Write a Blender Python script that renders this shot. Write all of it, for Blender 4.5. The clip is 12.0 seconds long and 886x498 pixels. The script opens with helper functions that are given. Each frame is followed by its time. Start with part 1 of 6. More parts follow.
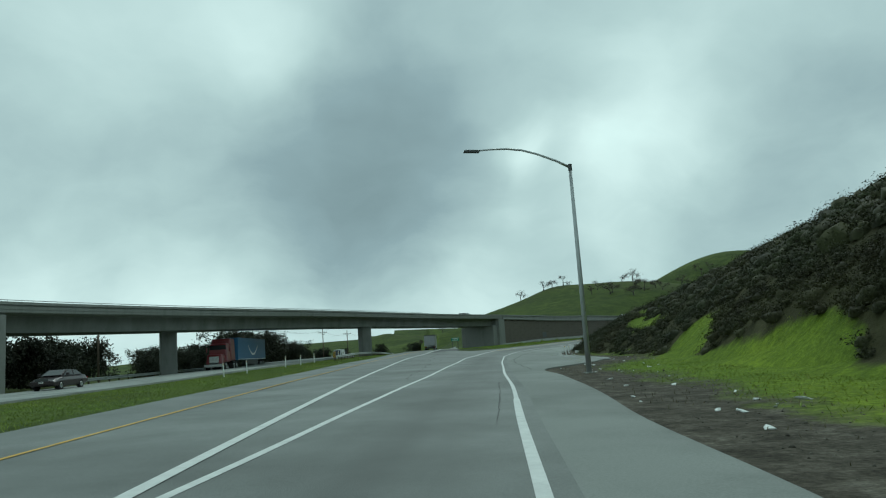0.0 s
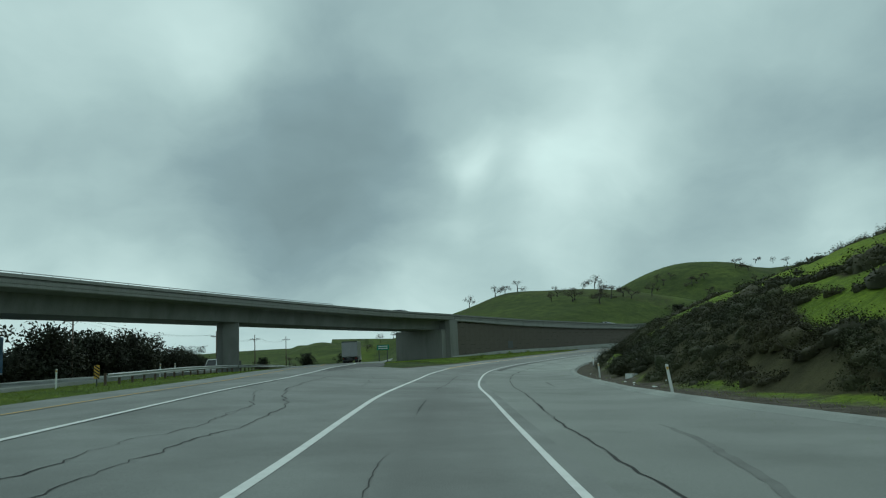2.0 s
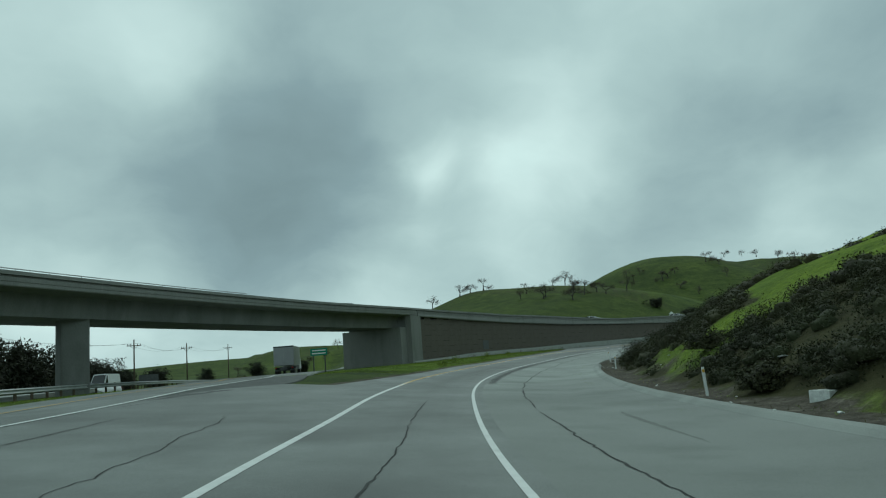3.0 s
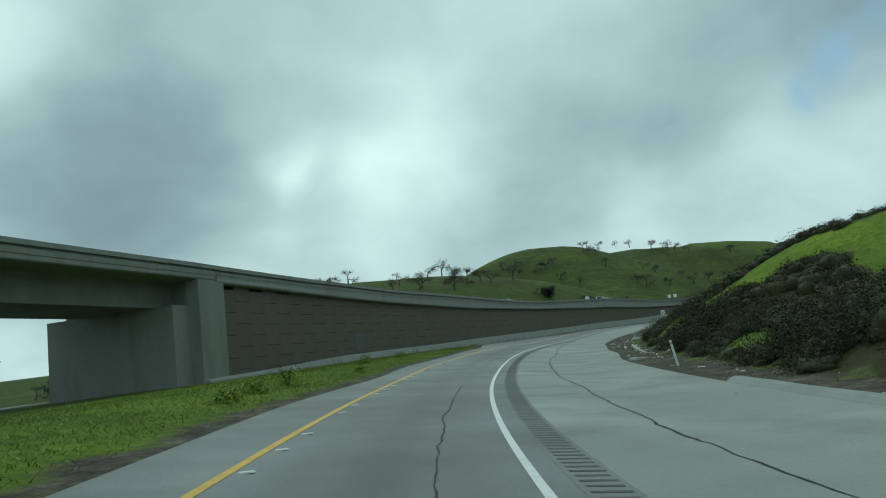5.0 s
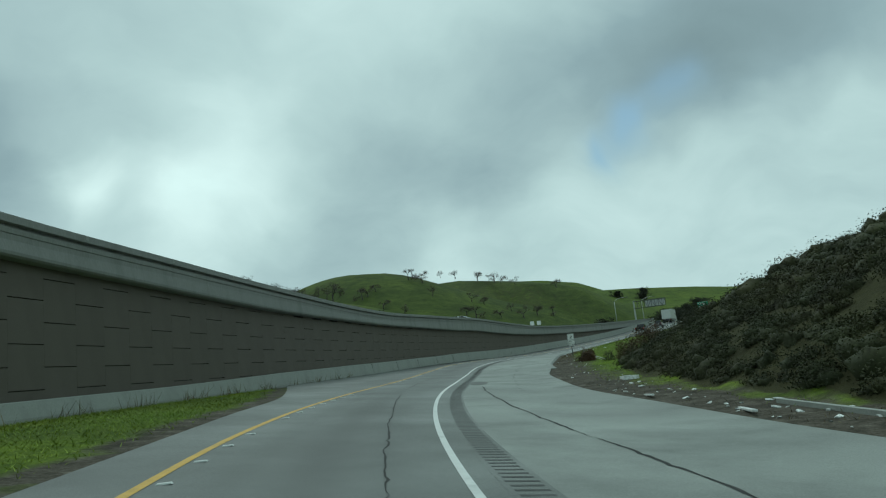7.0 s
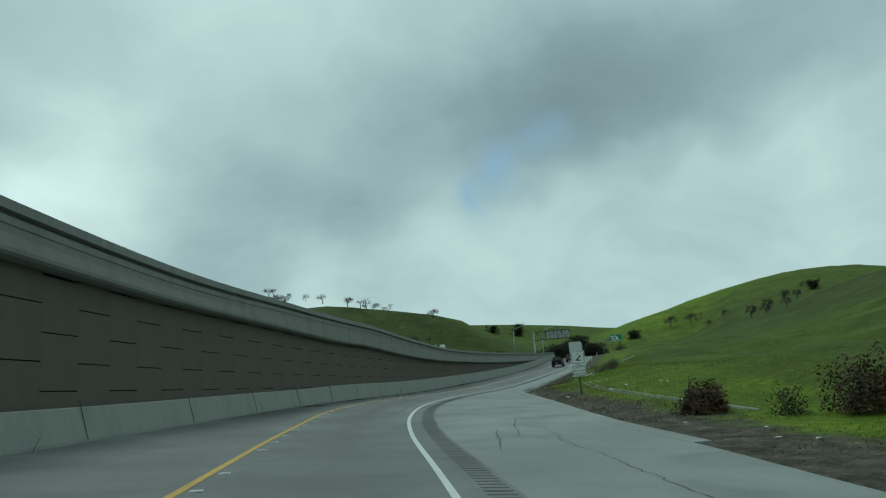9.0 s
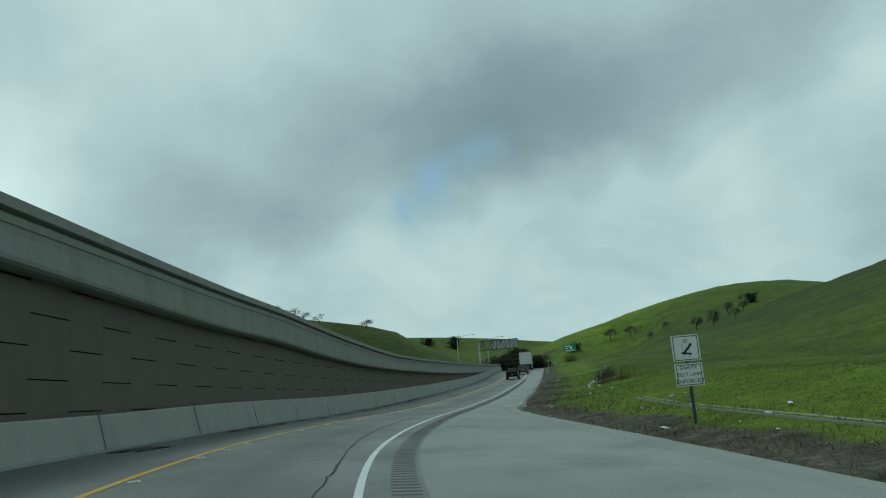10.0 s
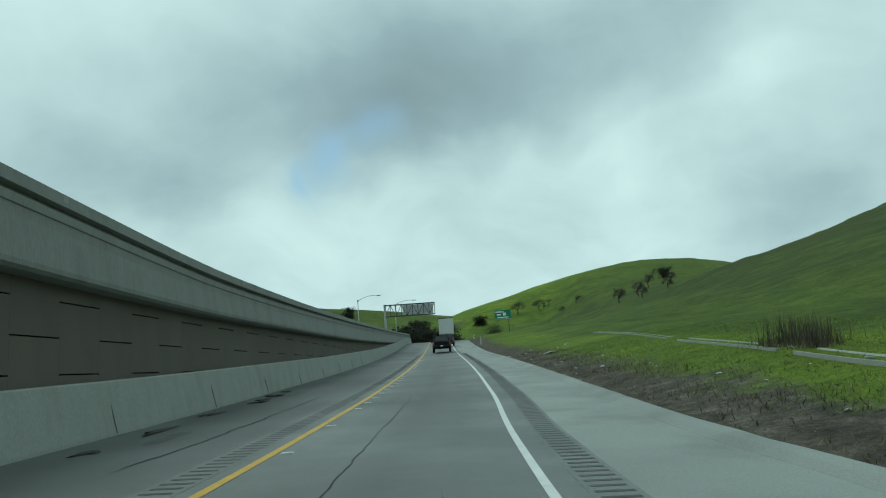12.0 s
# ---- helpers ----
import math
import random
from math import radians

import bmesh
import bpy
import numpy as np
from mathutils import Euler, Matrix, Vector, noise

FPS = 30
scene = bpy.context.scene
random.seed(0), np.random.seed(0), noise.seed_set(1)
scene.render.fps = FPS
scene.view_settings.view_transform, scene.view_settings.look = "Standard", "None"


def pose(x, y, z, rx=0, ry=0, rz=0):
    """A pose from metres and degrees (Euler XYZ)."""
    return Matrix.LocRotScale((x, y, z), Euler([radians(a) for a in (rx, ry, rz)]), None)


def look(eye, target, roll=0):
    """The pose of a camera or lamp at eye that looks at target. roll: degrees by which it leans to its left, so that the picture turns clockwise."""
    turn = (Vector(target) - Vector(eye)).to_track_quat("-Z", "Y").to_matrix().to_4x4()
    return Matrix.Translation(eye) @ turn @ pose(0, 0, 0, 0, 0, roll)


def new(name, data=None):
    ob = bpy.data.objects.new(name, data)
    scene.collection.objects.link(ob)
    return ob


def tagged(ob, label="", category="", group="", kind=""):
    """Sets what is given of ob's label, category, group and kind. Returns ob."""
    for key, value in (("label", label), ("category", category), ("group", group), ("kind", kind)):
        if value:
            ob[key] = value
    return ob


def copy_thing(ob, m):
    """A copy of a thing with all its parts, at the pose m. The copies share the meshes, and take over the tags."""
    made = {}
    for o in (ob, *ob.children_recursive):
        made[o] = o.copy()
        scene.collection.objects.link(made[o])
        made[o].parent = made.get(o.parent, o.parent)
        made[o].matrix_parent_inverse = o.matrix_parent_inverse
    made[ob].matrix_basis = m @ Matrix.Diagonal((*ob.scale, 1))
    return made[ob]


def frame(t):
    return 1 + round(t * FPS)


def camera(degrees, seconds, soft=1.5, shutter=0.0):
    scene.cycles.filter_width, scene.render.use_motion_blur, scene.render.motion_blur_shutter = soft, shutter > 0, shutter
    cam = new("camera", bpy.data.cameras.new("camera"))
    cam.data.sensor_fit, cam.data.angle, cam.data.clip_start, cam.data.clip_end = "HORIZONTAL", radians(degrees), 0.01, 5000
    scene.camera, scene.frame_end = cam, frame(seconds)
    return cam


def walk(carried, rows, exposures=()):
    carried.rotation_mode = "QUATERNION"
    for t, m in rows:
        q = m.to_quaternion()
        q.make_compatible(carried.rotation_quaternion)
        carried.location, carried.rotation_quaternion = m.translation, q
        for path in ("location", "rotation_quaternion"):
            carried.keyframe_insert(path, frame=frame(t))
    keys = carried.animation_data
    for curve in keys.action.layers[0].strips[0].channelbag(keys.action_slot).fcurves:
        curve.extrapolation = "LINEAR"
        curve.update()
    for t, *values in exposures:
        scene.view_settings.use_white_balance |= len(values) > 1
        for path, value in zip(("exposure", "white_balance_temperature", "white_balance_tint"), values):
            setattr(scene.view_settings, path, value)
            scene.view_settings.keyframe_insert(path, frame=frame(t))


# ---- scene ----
cam = camera(62.62, 12.0, soft=1.15)
PATH = [
    (0, (-0.713, 5.500, 2.200), (-0.077, 15.384, 3.580), -3.95),
    (0.5, (0.279, 17.897, 2.280), (1.045, 27.770, 3.673), -3.64),
    (1, (1.483, 30.203, 2.341), (2.429, 40.056, 3.762), -3.04),
    (1.5, (2.910, 42.423, 2.393), (4.064, 52.248, 3.855), -2.58),
    (2, (4.513, 54.553, 2.439), (5.904, 64.343, 3.930), -2.74),
    (2.5, (6.250, 66.571, 2.486), (7.897, 76.317, 4.004), -3.46),
    (3, (8.102, 78.445, 2.531), (10.024, 88.140, 4.050), -4.39),
    (3.5, (10.100, 90.145, 2.573), (12.319, 99.780, 4.068), -5.28),
    (4, (12.391, 101.618, 2.644), (14.991, 111.169, 4.065), -5.96),
    (4.5, (15.138, 112.815, 2.753), (18.222, 122.230, 4.111), -6.43),
    (5, (18.448, 123.696, 2.866), (22.168, 132.876, 4.245), -6.57),
    (5.5, (22.309, 134.235, 2.948), (26.693, 143.107, 4.385), -6.59),
    (6, (26.674, 144.376, 3.026), (31.669, 152.907, 4.531), -6.53),
    (6.5, (31.481, 154.079, 3.148), (36.993, 162.275, 4.713), -6.24),
    (7, (36.562, 163.376, 3.302), (42.480, 171.280, 4.885), -5.93),
    (7.5, (41.849, 172.160, 3.460), (48.125, 179.774, 5.083), -5.62),
    (8, (47.356, 180.399, 3.608), (53.961, 187.713, 5.303), -5.15),
    (8.5, (53.136, 188.136, 3.744), (60.059, 195.127, 5.531), -4.70),
    (9, (59.246, 195.457, 3.875), (66.484, 202.094, 5.762), -4.38),
    (9.5, (65.697, 202.467, 4.000), (73.234, 208.741, 5.955), -4.38),
    (10, (72.428, 209.232, 4.163), (80.238, 215.145, 6.170), -4.52),
    (10.5, (79.467, 215.672, 4.370), (87.527, 221.246, 6.362), -4.81),
    (11, (86.860, 221.875, 4.597), (95.130, 227.170, 6.487), -4.52),
    (11.5, (94.653, 227.890, 4.778), (103.119, 232.923, 6.507), -4.54),
    (12, (102.865, 233.736, 4.881), (111.504, 238.519, 6.462), -3.91),
]
EXPOSURES = [(0.0, 0.26, 5900, -6), (0.5, 0.1, 5900, -6), (3.0, 0.1, 5900, -6), (5.0, 0.3, 5900, -6), (7.0, 0.28, 5900, -6), (9.5, 0.14, 5900, -6), (11.0, 0.2, 5900, -6), (12.0, 0.44, 5900, -6)]
walk(cam, [(t, look(eye, target, roll)) for t, eye, target, roll in PATH], exposures=EXPOSURES)

# ---- world and light ----
SUN_AZ, SUN_EL = radians(20), radians(52)


def sky_world():
    w = bpy.data.worlds.new("overcast_sky")
    w.use_nodes = True
    scene.world = w
    nt = w.node_tree
    nt.nodes.clear()
    N, L = nt.nodes.new, nt.links.new

    def math_node(op, a, b=None, clamp=False):
        n = N("ShaderNodeMath")
        n.operation, n.use_clamp = op, clamp
        for i, v in enumerate((a, b)):
            if v is None:
                continue
            if isinstance(v, (int, float)):
                n.inputs[i].default_value = v
            else:
                L(v, n.inputs[i])
        return n.outputs[0]

    out = N("ShaderNodeOutputWorld")
    bg = N("ShaderNodeBackground")
    L(bg.outputs[0], out.inputs[0])
    sky = N("ShaderNodeTexSky")
    sky.sky_type = "NISHITA"
    sky.sun_disc = False
    sky.sun_elevation, sky.sun_rotation = SUN_EL, SUN_AZ
    sky.air_density, sky.dust_density = 1.6, 0.2
    co = N("ShaderNodeTexCoord")

    def drift(scale, amount, source):
        """The direction, ruffled by noise, so that the cloud edges fray."""
        n = N("ShaderNodeTexNoise")
        n.inputs["Scale"].default_value, n.inputs["Detail"].default_value, n.inputs["Roughness"].default_value = scale, 3, 0.5
        L(source, n.inputs["Vector"])
        a = N("ShaderNodeVectorMath")
        a.operation = "SUBTRACT"
        L(n.outputs["Color"], a.inputs[0])
        a.inputs[1].default_value = (0.5, 0.5, 0.5)
        b = N("ShaderNodeVectorMath")
        b.operation = "MULTIPLY_ADD"
        L(a.outputs[0], b.inputs[0])
        b.inputs[1].default_value = (amount, amount, amount)
        L(source, b.inputs[2])
        u = N("ShaderNodeVectorMath")
        u.operation = "NORMALIZE"
        L(b.outputs[0], u.inputs[0])
        return u.outputs[0]

    ray_ = drift(5.0, 0.13, co.outputs["Generated"])
    frayed = drift(17.0, 0.035, ray_)
    sep = N("ShaderNodeSeparateXYZ")
    L(ray_, sep.inputs[0])
    up = math_node("ADD", math_node("MAXIMUM", sep.outputs[2], 0.0), 0.36)
    comb = N("ShaderNodeCombineXYZ")
    L(math_node("DIVIDE", sep.outputs[0], up), comb.inputs[0])
    L(math_node("DIVIDE", sep.outputs[1], up), comb.inputs[1])

    def cloud(scale, detail, rough, off):
        n = N("ShaderNodeTexNoise")
        n.inputs["Scale"].default_value, n.inputs["Detail"].default_value, n.inputs["Roughness"].default_value = scale, detail, rough
        m = N("ShaderNodeMapping")
        m.inputs["Location"].default_value = off
        L(comb.outputs[0], m.inputs[0])
        L(m.outputs[0], n.inputs["Vector"])
        return n.outputs[0]

    def bank(az, el, width, source):
        """Soft round lobe of the cloud deck about a direction, 1 in its middle."""
        n = N("ShaderNodeVectorMath")
        n.operation = "DOT_PRODUCT"
        L(source, n.inputs[0])
        a, e = radians(az), radians(el)
        n.inputs[1].default_value = (math.sin(a) * math.cos(e), math.cos(a) * math.cos(e), math.sin(e))
        return math_node("POWER", math_node("MINIMUM", math_node("MAXIMUM", n.outputs["Value"], 0.0), 1.0), 2.0 / radians(width) ** 2)

    big = cloud(1.3, 4, 0.5, (3.1, 1.4, 0))
    fine = cloud(4.2, 5, 0.55, (7.7, 2.2, 0))
    tone = math_node("ADD", math_node("MULTIPLY", math_node("SUBTRACT", big, 0.5), 0.26), math_node("MULTIPLY", math_node("SUBTRACT", fine, 0.5), 0.24))
    for az, el, wd, amount in BANKS:
        tone = math_node("ADD", tone, math_node("MULTIPLY", bank(az, el, wd, frayed), amount))
    sepg = N("ShaderNodeSeparateXYZ")
    L(frayed, sepg.inputs[0])
    low = math_node("POWER", 2.718, math_node("MULTIPLY", math_node("MULTIPLY", sepg.outputs[2], sepg.outputs[2]), -90.0))
    tone = math_node("ADD", tone, math_node("MULTIPLY", low, 0.14))
    tone = math_node("ADD", tone, 0.5, clamp=True)
    ramp = N("ShaderNodeValToRGB")
    L(tone, ramp.inputs[0])
    e = ramp.color_ramp.elements
    e[0].position, e[0].color = 0.0, (0.165, 0.208, 0.222, 1)
    e[1].position, e[1].color = 1.0, (0.78, 0.885, 0.845, 1)
    e.new(0.30).color = (0.262, 0.326, 0.346, 1)
    e.new(0.55).color = (0.44, 0.52, 0.515, 1)
    e.new(0.78).color = (0.62, 0.70, 0.68, 1)
    blue = N("ShaderNodeMix")
    blue.data_type = "RGBA"
    gap = 0.0
    for az, el, wd, amount in ((50.8, 14.9, 1.3, 0.9), (53.3, 16.6, 1.4, 0.85), (56.3, 18.6, 1.7, 0.55)):
        gap = math_node("ADD", math_node("MULTIPLY", bank(az, el, wd, frayed), amount), gap, clamp=True)
    L(gap, blue.inputs[0])
    L(ramp.outputs[0], blue.inputs[6])
    skyk = N("ShaderNodeVectorMath")
    skyk.operation = "SCALE"
    skyk.inputs["Scale"].default_value = 0.062
    L(sky.outputs[0], skyk.inputs[0])
    L(skyk.outputs[0], blue.inputs[7])
    L(blue.outputs[2], bg.inputs[0])
    bg.inputs[1].default_value = 1.0


# lobes of the cloud deck: azimuth, elevation, half width in degrees, lighter (+) or darker (-)
BANKS = [
    (0, 18, 7, -0.24), (-4, 12, 6, -0.14), (2, 9, 5, -0.14), (-5, 8, 5, -0.08), (-21, 16, 7, -0.04), (-11, 25, 5, 0.18), (-22, 23, 6, 0.12), (-16, 5, 4, 0.20), (-26, 6, 4, 0.2), (6, 4, 4, 0.16), (-10, 14, 7, -0.10),
    (16.5, 13.5, 3.2, 0.26), (10.5, 15, 2.0, 0.30), (9.5, 10.5, 1.8, 0.14), (20.5, 20, 4.0, 0.14), (22, 15, 4.0, 0.20), (17, 9, 4.5, 0.10), (2, 27, 5, -0.05), (27, 11, 4, -0.06), (28, 6, 5, -0.08), (31, 27, 7, 0.12),
]
BANKS += [
    (43, 21, 6, -0.10), (41, 14, 3.5, -0.07), (45, 13, 2.6, -0.06), (47, 22.5, 7, -0.05), (58, 24, 7, -0.06), (62, 19, 7, -0.18), (56, 21, 5, -0.12), (66, 22.5, 6, -0.16), (76, 23, 6, -0.18),
    (37, 9, 3.6, 0.14), (48, 10, 4.5, 0.12), (53, 13.5, 4, 0.06), (56, 12, 5, 0.08), (60, 15, 4, 0.08), (66, 14, 6, 0.08), (67, 17, 4, 0.06), (75, 18.5, 5, 0.08), (77, 13, 5, 0.1), (54, 19, 5, -0.10), (85, 22, 6, -0.14), (33, 17, 5, -0.1), (42, 27, 6, 0.08), (85, 18, 4, 0.14), (88, 20, 5, 0.10), (88, 9, 6, -0.12),
]
sky_world()
sun_data = bpy.data.lights.new("sun", "SUN")
sun_data.energy, sun_data.angle, sun_data.color = 0.7, radians(25), (1.0, 0.97, 0.92)
sun = new("sun", sun_data)
sun.matrix_world = look((0, 0, 60), (-math.sin(SUN_AZ) * math.cos(SUN_EL), -math.cos(SUN_AZ) * math.cos(SUN_EL), 60 - math.sin(SUN_EL)))


# ---- materials ----
def mat(name, base, rough=0.8, spread=0.25, scale=3.0, fine=40.0, bump=0.2, metal=0.0, stain=None, stain_amount=0.0, stain_scale=0.6, vary=0.0, spec=0.3, tall=1.0, worn=0.0):
    """A procedural surface: base colour with variation at two scales, blotchy stains and fine relief."""
    m = bpy.data.materials.new(name)
    m.use_nodes = True
    nt = m.node_tree
    N, L = nt.nodes.new, nt.links.new
    b = nt.nodes["Principled BSDF"]
    b.inputs["Roughness"].default_value, b.inputs["Metallic"].default_value = rough, metal
    b.inputs["Specular IOR Level"].default_value = spec
    co = N("ShaderNodeTexCoord")
    mp = N("ShaderNodeMapping")
    mp.inputs["Scale"].default_value = (1, 1, tall)
    L(co.outputs["Object"], mp.inputs[0])

    def noise_at(s, detail=5, rg=0.55):
        n = N("ShaderNodeTexNoise")
        n.inputs["Scale"].default_value, n.inputs["Detail"].default_value, n.inputs["Roughness"].default_value = s, detail, rg
        L(mp.outputs[0], n.inputs["Vector"])
        return n.outputs[0]

    def mix(f, a, c, mode="MIX"):
        x = N("ShaderNodeMix")
        x.data_type, x.blend_type = "RGBA", mode
        for i, v in ((0, f), (6, a), (7, c)):
            if hasattr(v, "is_output"):
                L(v, x.inputs[i])
            else:
                x.inputs[i].default_value = v if i == 0 else (*v[:3], 1)
        return x.outputs[2]

    def ramp(v, lo, hi):
        r = N("ShaderNodeMapRange")
        L(v, r.inputs[0])
        r.inputs[1].default_value, r.inputs[2].default_value = lo, hi
        return r.outputs[0]

    dark, light = [c * (1 - spread) for c in base], [min(1, c * (1 + spread)) for c in base]
    n1, n2 = noise_at(scale), noise_at(fine, 3, 0.6)
    col = mix(ramp(n1, 0.3, 0.7), dark, light)
    grain = mix(ramp(n2, 0.25, 0.75), [1 - spread * 0.7] * 3, [1 + spread * 0.7] * 3)
    col = mix(1.0, col, grain, "MULTIPLY")
    if stain:
        f = ramp(noise_at(stain_scale, 6, 0.65), 0.62 - 0.3 * stain_amount, 0.80 - 0.1 * stain_amount)
        k = N("ShaderNodeMath")
        k.operation = "MULTIPLY"
        L(f, k.inputs[0])
        k.inputs[1].default_value = min(1.0, stain_amount + 0.25)
        col = mix(k.outputs[0], col, stain)
    if worn:
        wa = N("ShaderNodeAttribute")
        wa.attribute_name = "wear"
        k = N("ShaderNodeMath")
        k.operation = "MULTIPLY"
        L(wa.outputs["Fac"], k.inputs[0])
        k.inputs[1].default_value = worn
        col = mix(k.outputs[0], col, [c * 0.45 for c in base])
    if vary:
        oi = N("ShaderNodeObjectInfo")
        v = N("ShaderNodeMapRange")
        L(oi.outputs["Random"], v.inputs[0])
        v.inputs[3].default_value, v.inputs[4].default_value = 1 - vary, 1 + vary
        h = N("ShaderNodeHueSaturation")
        L(v.outputs[0], h.inputs["Value"])
        L(col, h.inputs["Color"])
        col = h.outputs[0]
    L(col, b.inputs["Base Color"])
    if bump:
        bp = N("ShaderNodeBump")
        bp.inputs["Strength"].default_value, bp.inputs["Distance"].default_value = bump, 0.02
        L(n2, bp.inputs["Height"])
        L(bp.outputs[0], b.inputs["Normal"])
    return m


def plain(name, base, rough=0.5, metal=0.0, spec=0.5, emit=0.0):
    m = bpy.data.materials.new(name)
    m.use_nodes = True
    b = m.node_tree.nodes["Principled BSDF"]
    b.inputs["Base Color"].default_value = (*base, 1)
    b.inputs["Roughness"].default_value, b.inputs["Metallic"].default_value = rough, metal
    b.inputs["Specular IOR Level"].default_value = spec
    if emit:
        b.inputs["Emission Color"].default_value, b.inputs["Emission Strength"].default_value = (*base, 1), emit
    return m


ASPHALT = mat("worn_asphalt", (0.166, 0.180, 0.170), 0.7, 0.30, 0.3, 40, 0.6, stain=(0.115, 0.122, 0.116), stain_amount=0.45, stain_scale=0.16, spec=0.35, worn=0.9)
CONCRETE_ROAD = mat("pale_shoulder_asphalt", (0.262, 0.282, 0.262), 0.8, 0.28, 0.4, 40, 0.6, stain=(0.17, 0.18, 0.168), stain_amount=0.45, stain_scale=0.2, spec=0.3, worn=0.6)
# dark asphalt of patches and joints; also the painted shade of the rumble strips
PATCH_AND_GROOVE_SHADE = mat("dark_patch_and_groove_shade", (0.085, 0.09, 0.086), 0.85, 0.25, 1.5, 60, 0.4)
CRACK = mat("tar_sealed_crack", (0.035, 0.037, 0.035), 0.9, 0.4, 2, 30, 0.2)
WHITE_LINE = mat("white_road_paint", (0.62, 0.64, 0.62), 0.6, 0.08, 4, 60, 0.15, stain=(0.25, 0.26, 0.25), stain_amount=0.25, stain_scale=1.6)
YELLOW_LINE = mat("yellow_road_paint", (0.55, 0.34, 0.045), 0.6, 0.12, 4, 60, 0.15, stain=(0.2, 0.17, 0.09), stain_amount=0.3, stain_scale=1.6)
CONCRETE = mat("grey_concrete", (0.25, 0.257, 0.24), 0.85, 0.18, 0.9, 25, 0.3, stain=(0.12, 0.124, 0.114), stain_amount=0.4, stain_scale=0.9, tall=0.18)
BARRIER = mat("pale_barrier_concrete", (0.315, 0.33, 0.30), 0.85, 0.17, 0.9, 30, 0.3, stain=(0.17, 0.178, 0.162), stain_amount=0.4, stain_scale=0.9, tall=0.4)
GIRDER = mat("weathered_girder_concrete", (0.215, 0.224, 0.214), 0.9, 0.16, 0.6, 20, 0.25, stain=(0.125, 0.13, 0.122), stain_amount=0.4, stain_scale=0.5, tall=0.4)
PANEL = mat("brown_wall_panel_concrete", (0.142, 0.126, 0.107), 0.92, 0.10, 0.7, 55, 0.6, stain=(0.105, 0.093, 0.080), stain_amount=0.3, stain_scale=0.35, vary=0.025, tall=0.4)
JOINT = mat("dark_panel_joint", (0.02, 0.019, 0.017), 0.95, 0.2, 3, 40, 0.1)
STEEL = mat("galvanised_steel", (0.42, 0.44, 0.44), 0.5, 0.12, 2, 30, 0.08, metal=0.6)
DARK_STEEL = mat("weathered_dark_steel", (0.08, 0.085, 0.085), 0.6, 0.2, 2, 30, 0.1, metal=0.3)
WOOD = mat("weathered_pole_wood", (0.11, 0.085, 0.065), 0.9, 0.25, 3, 40, 0.4, tall=0.1)
SIGN_WHITE = mat("white_sign_sheet", (0.72, 0.74, 0.72), 0.45, 0.05, 2, 30, 0.02)
SIGN_GREEN = mat("green_sign_sheet", (0.02, 0.2, 0.12), 0.45, 0.08, 2, 30, 0.02)
WALL_PATCH = mat("blue_grey_cover_paint", (0.135, 0.14, 0.145), 0.9, 0.06, 1.0, 55, 0.5)
BLACK_INK = plain("black_sign_ink", (0.02, 0.02, 0.02), 0.6)
LITTER = mat("pale_litter", (0.6, 0.62, 0.6), 0.6, 0.2, 8, 50, 0.2, vary=0.3)
BARK = mat("grey_bark", (0.075, 0.068, 0.06), 0.95, 0.25, 4, 50, 0.5)


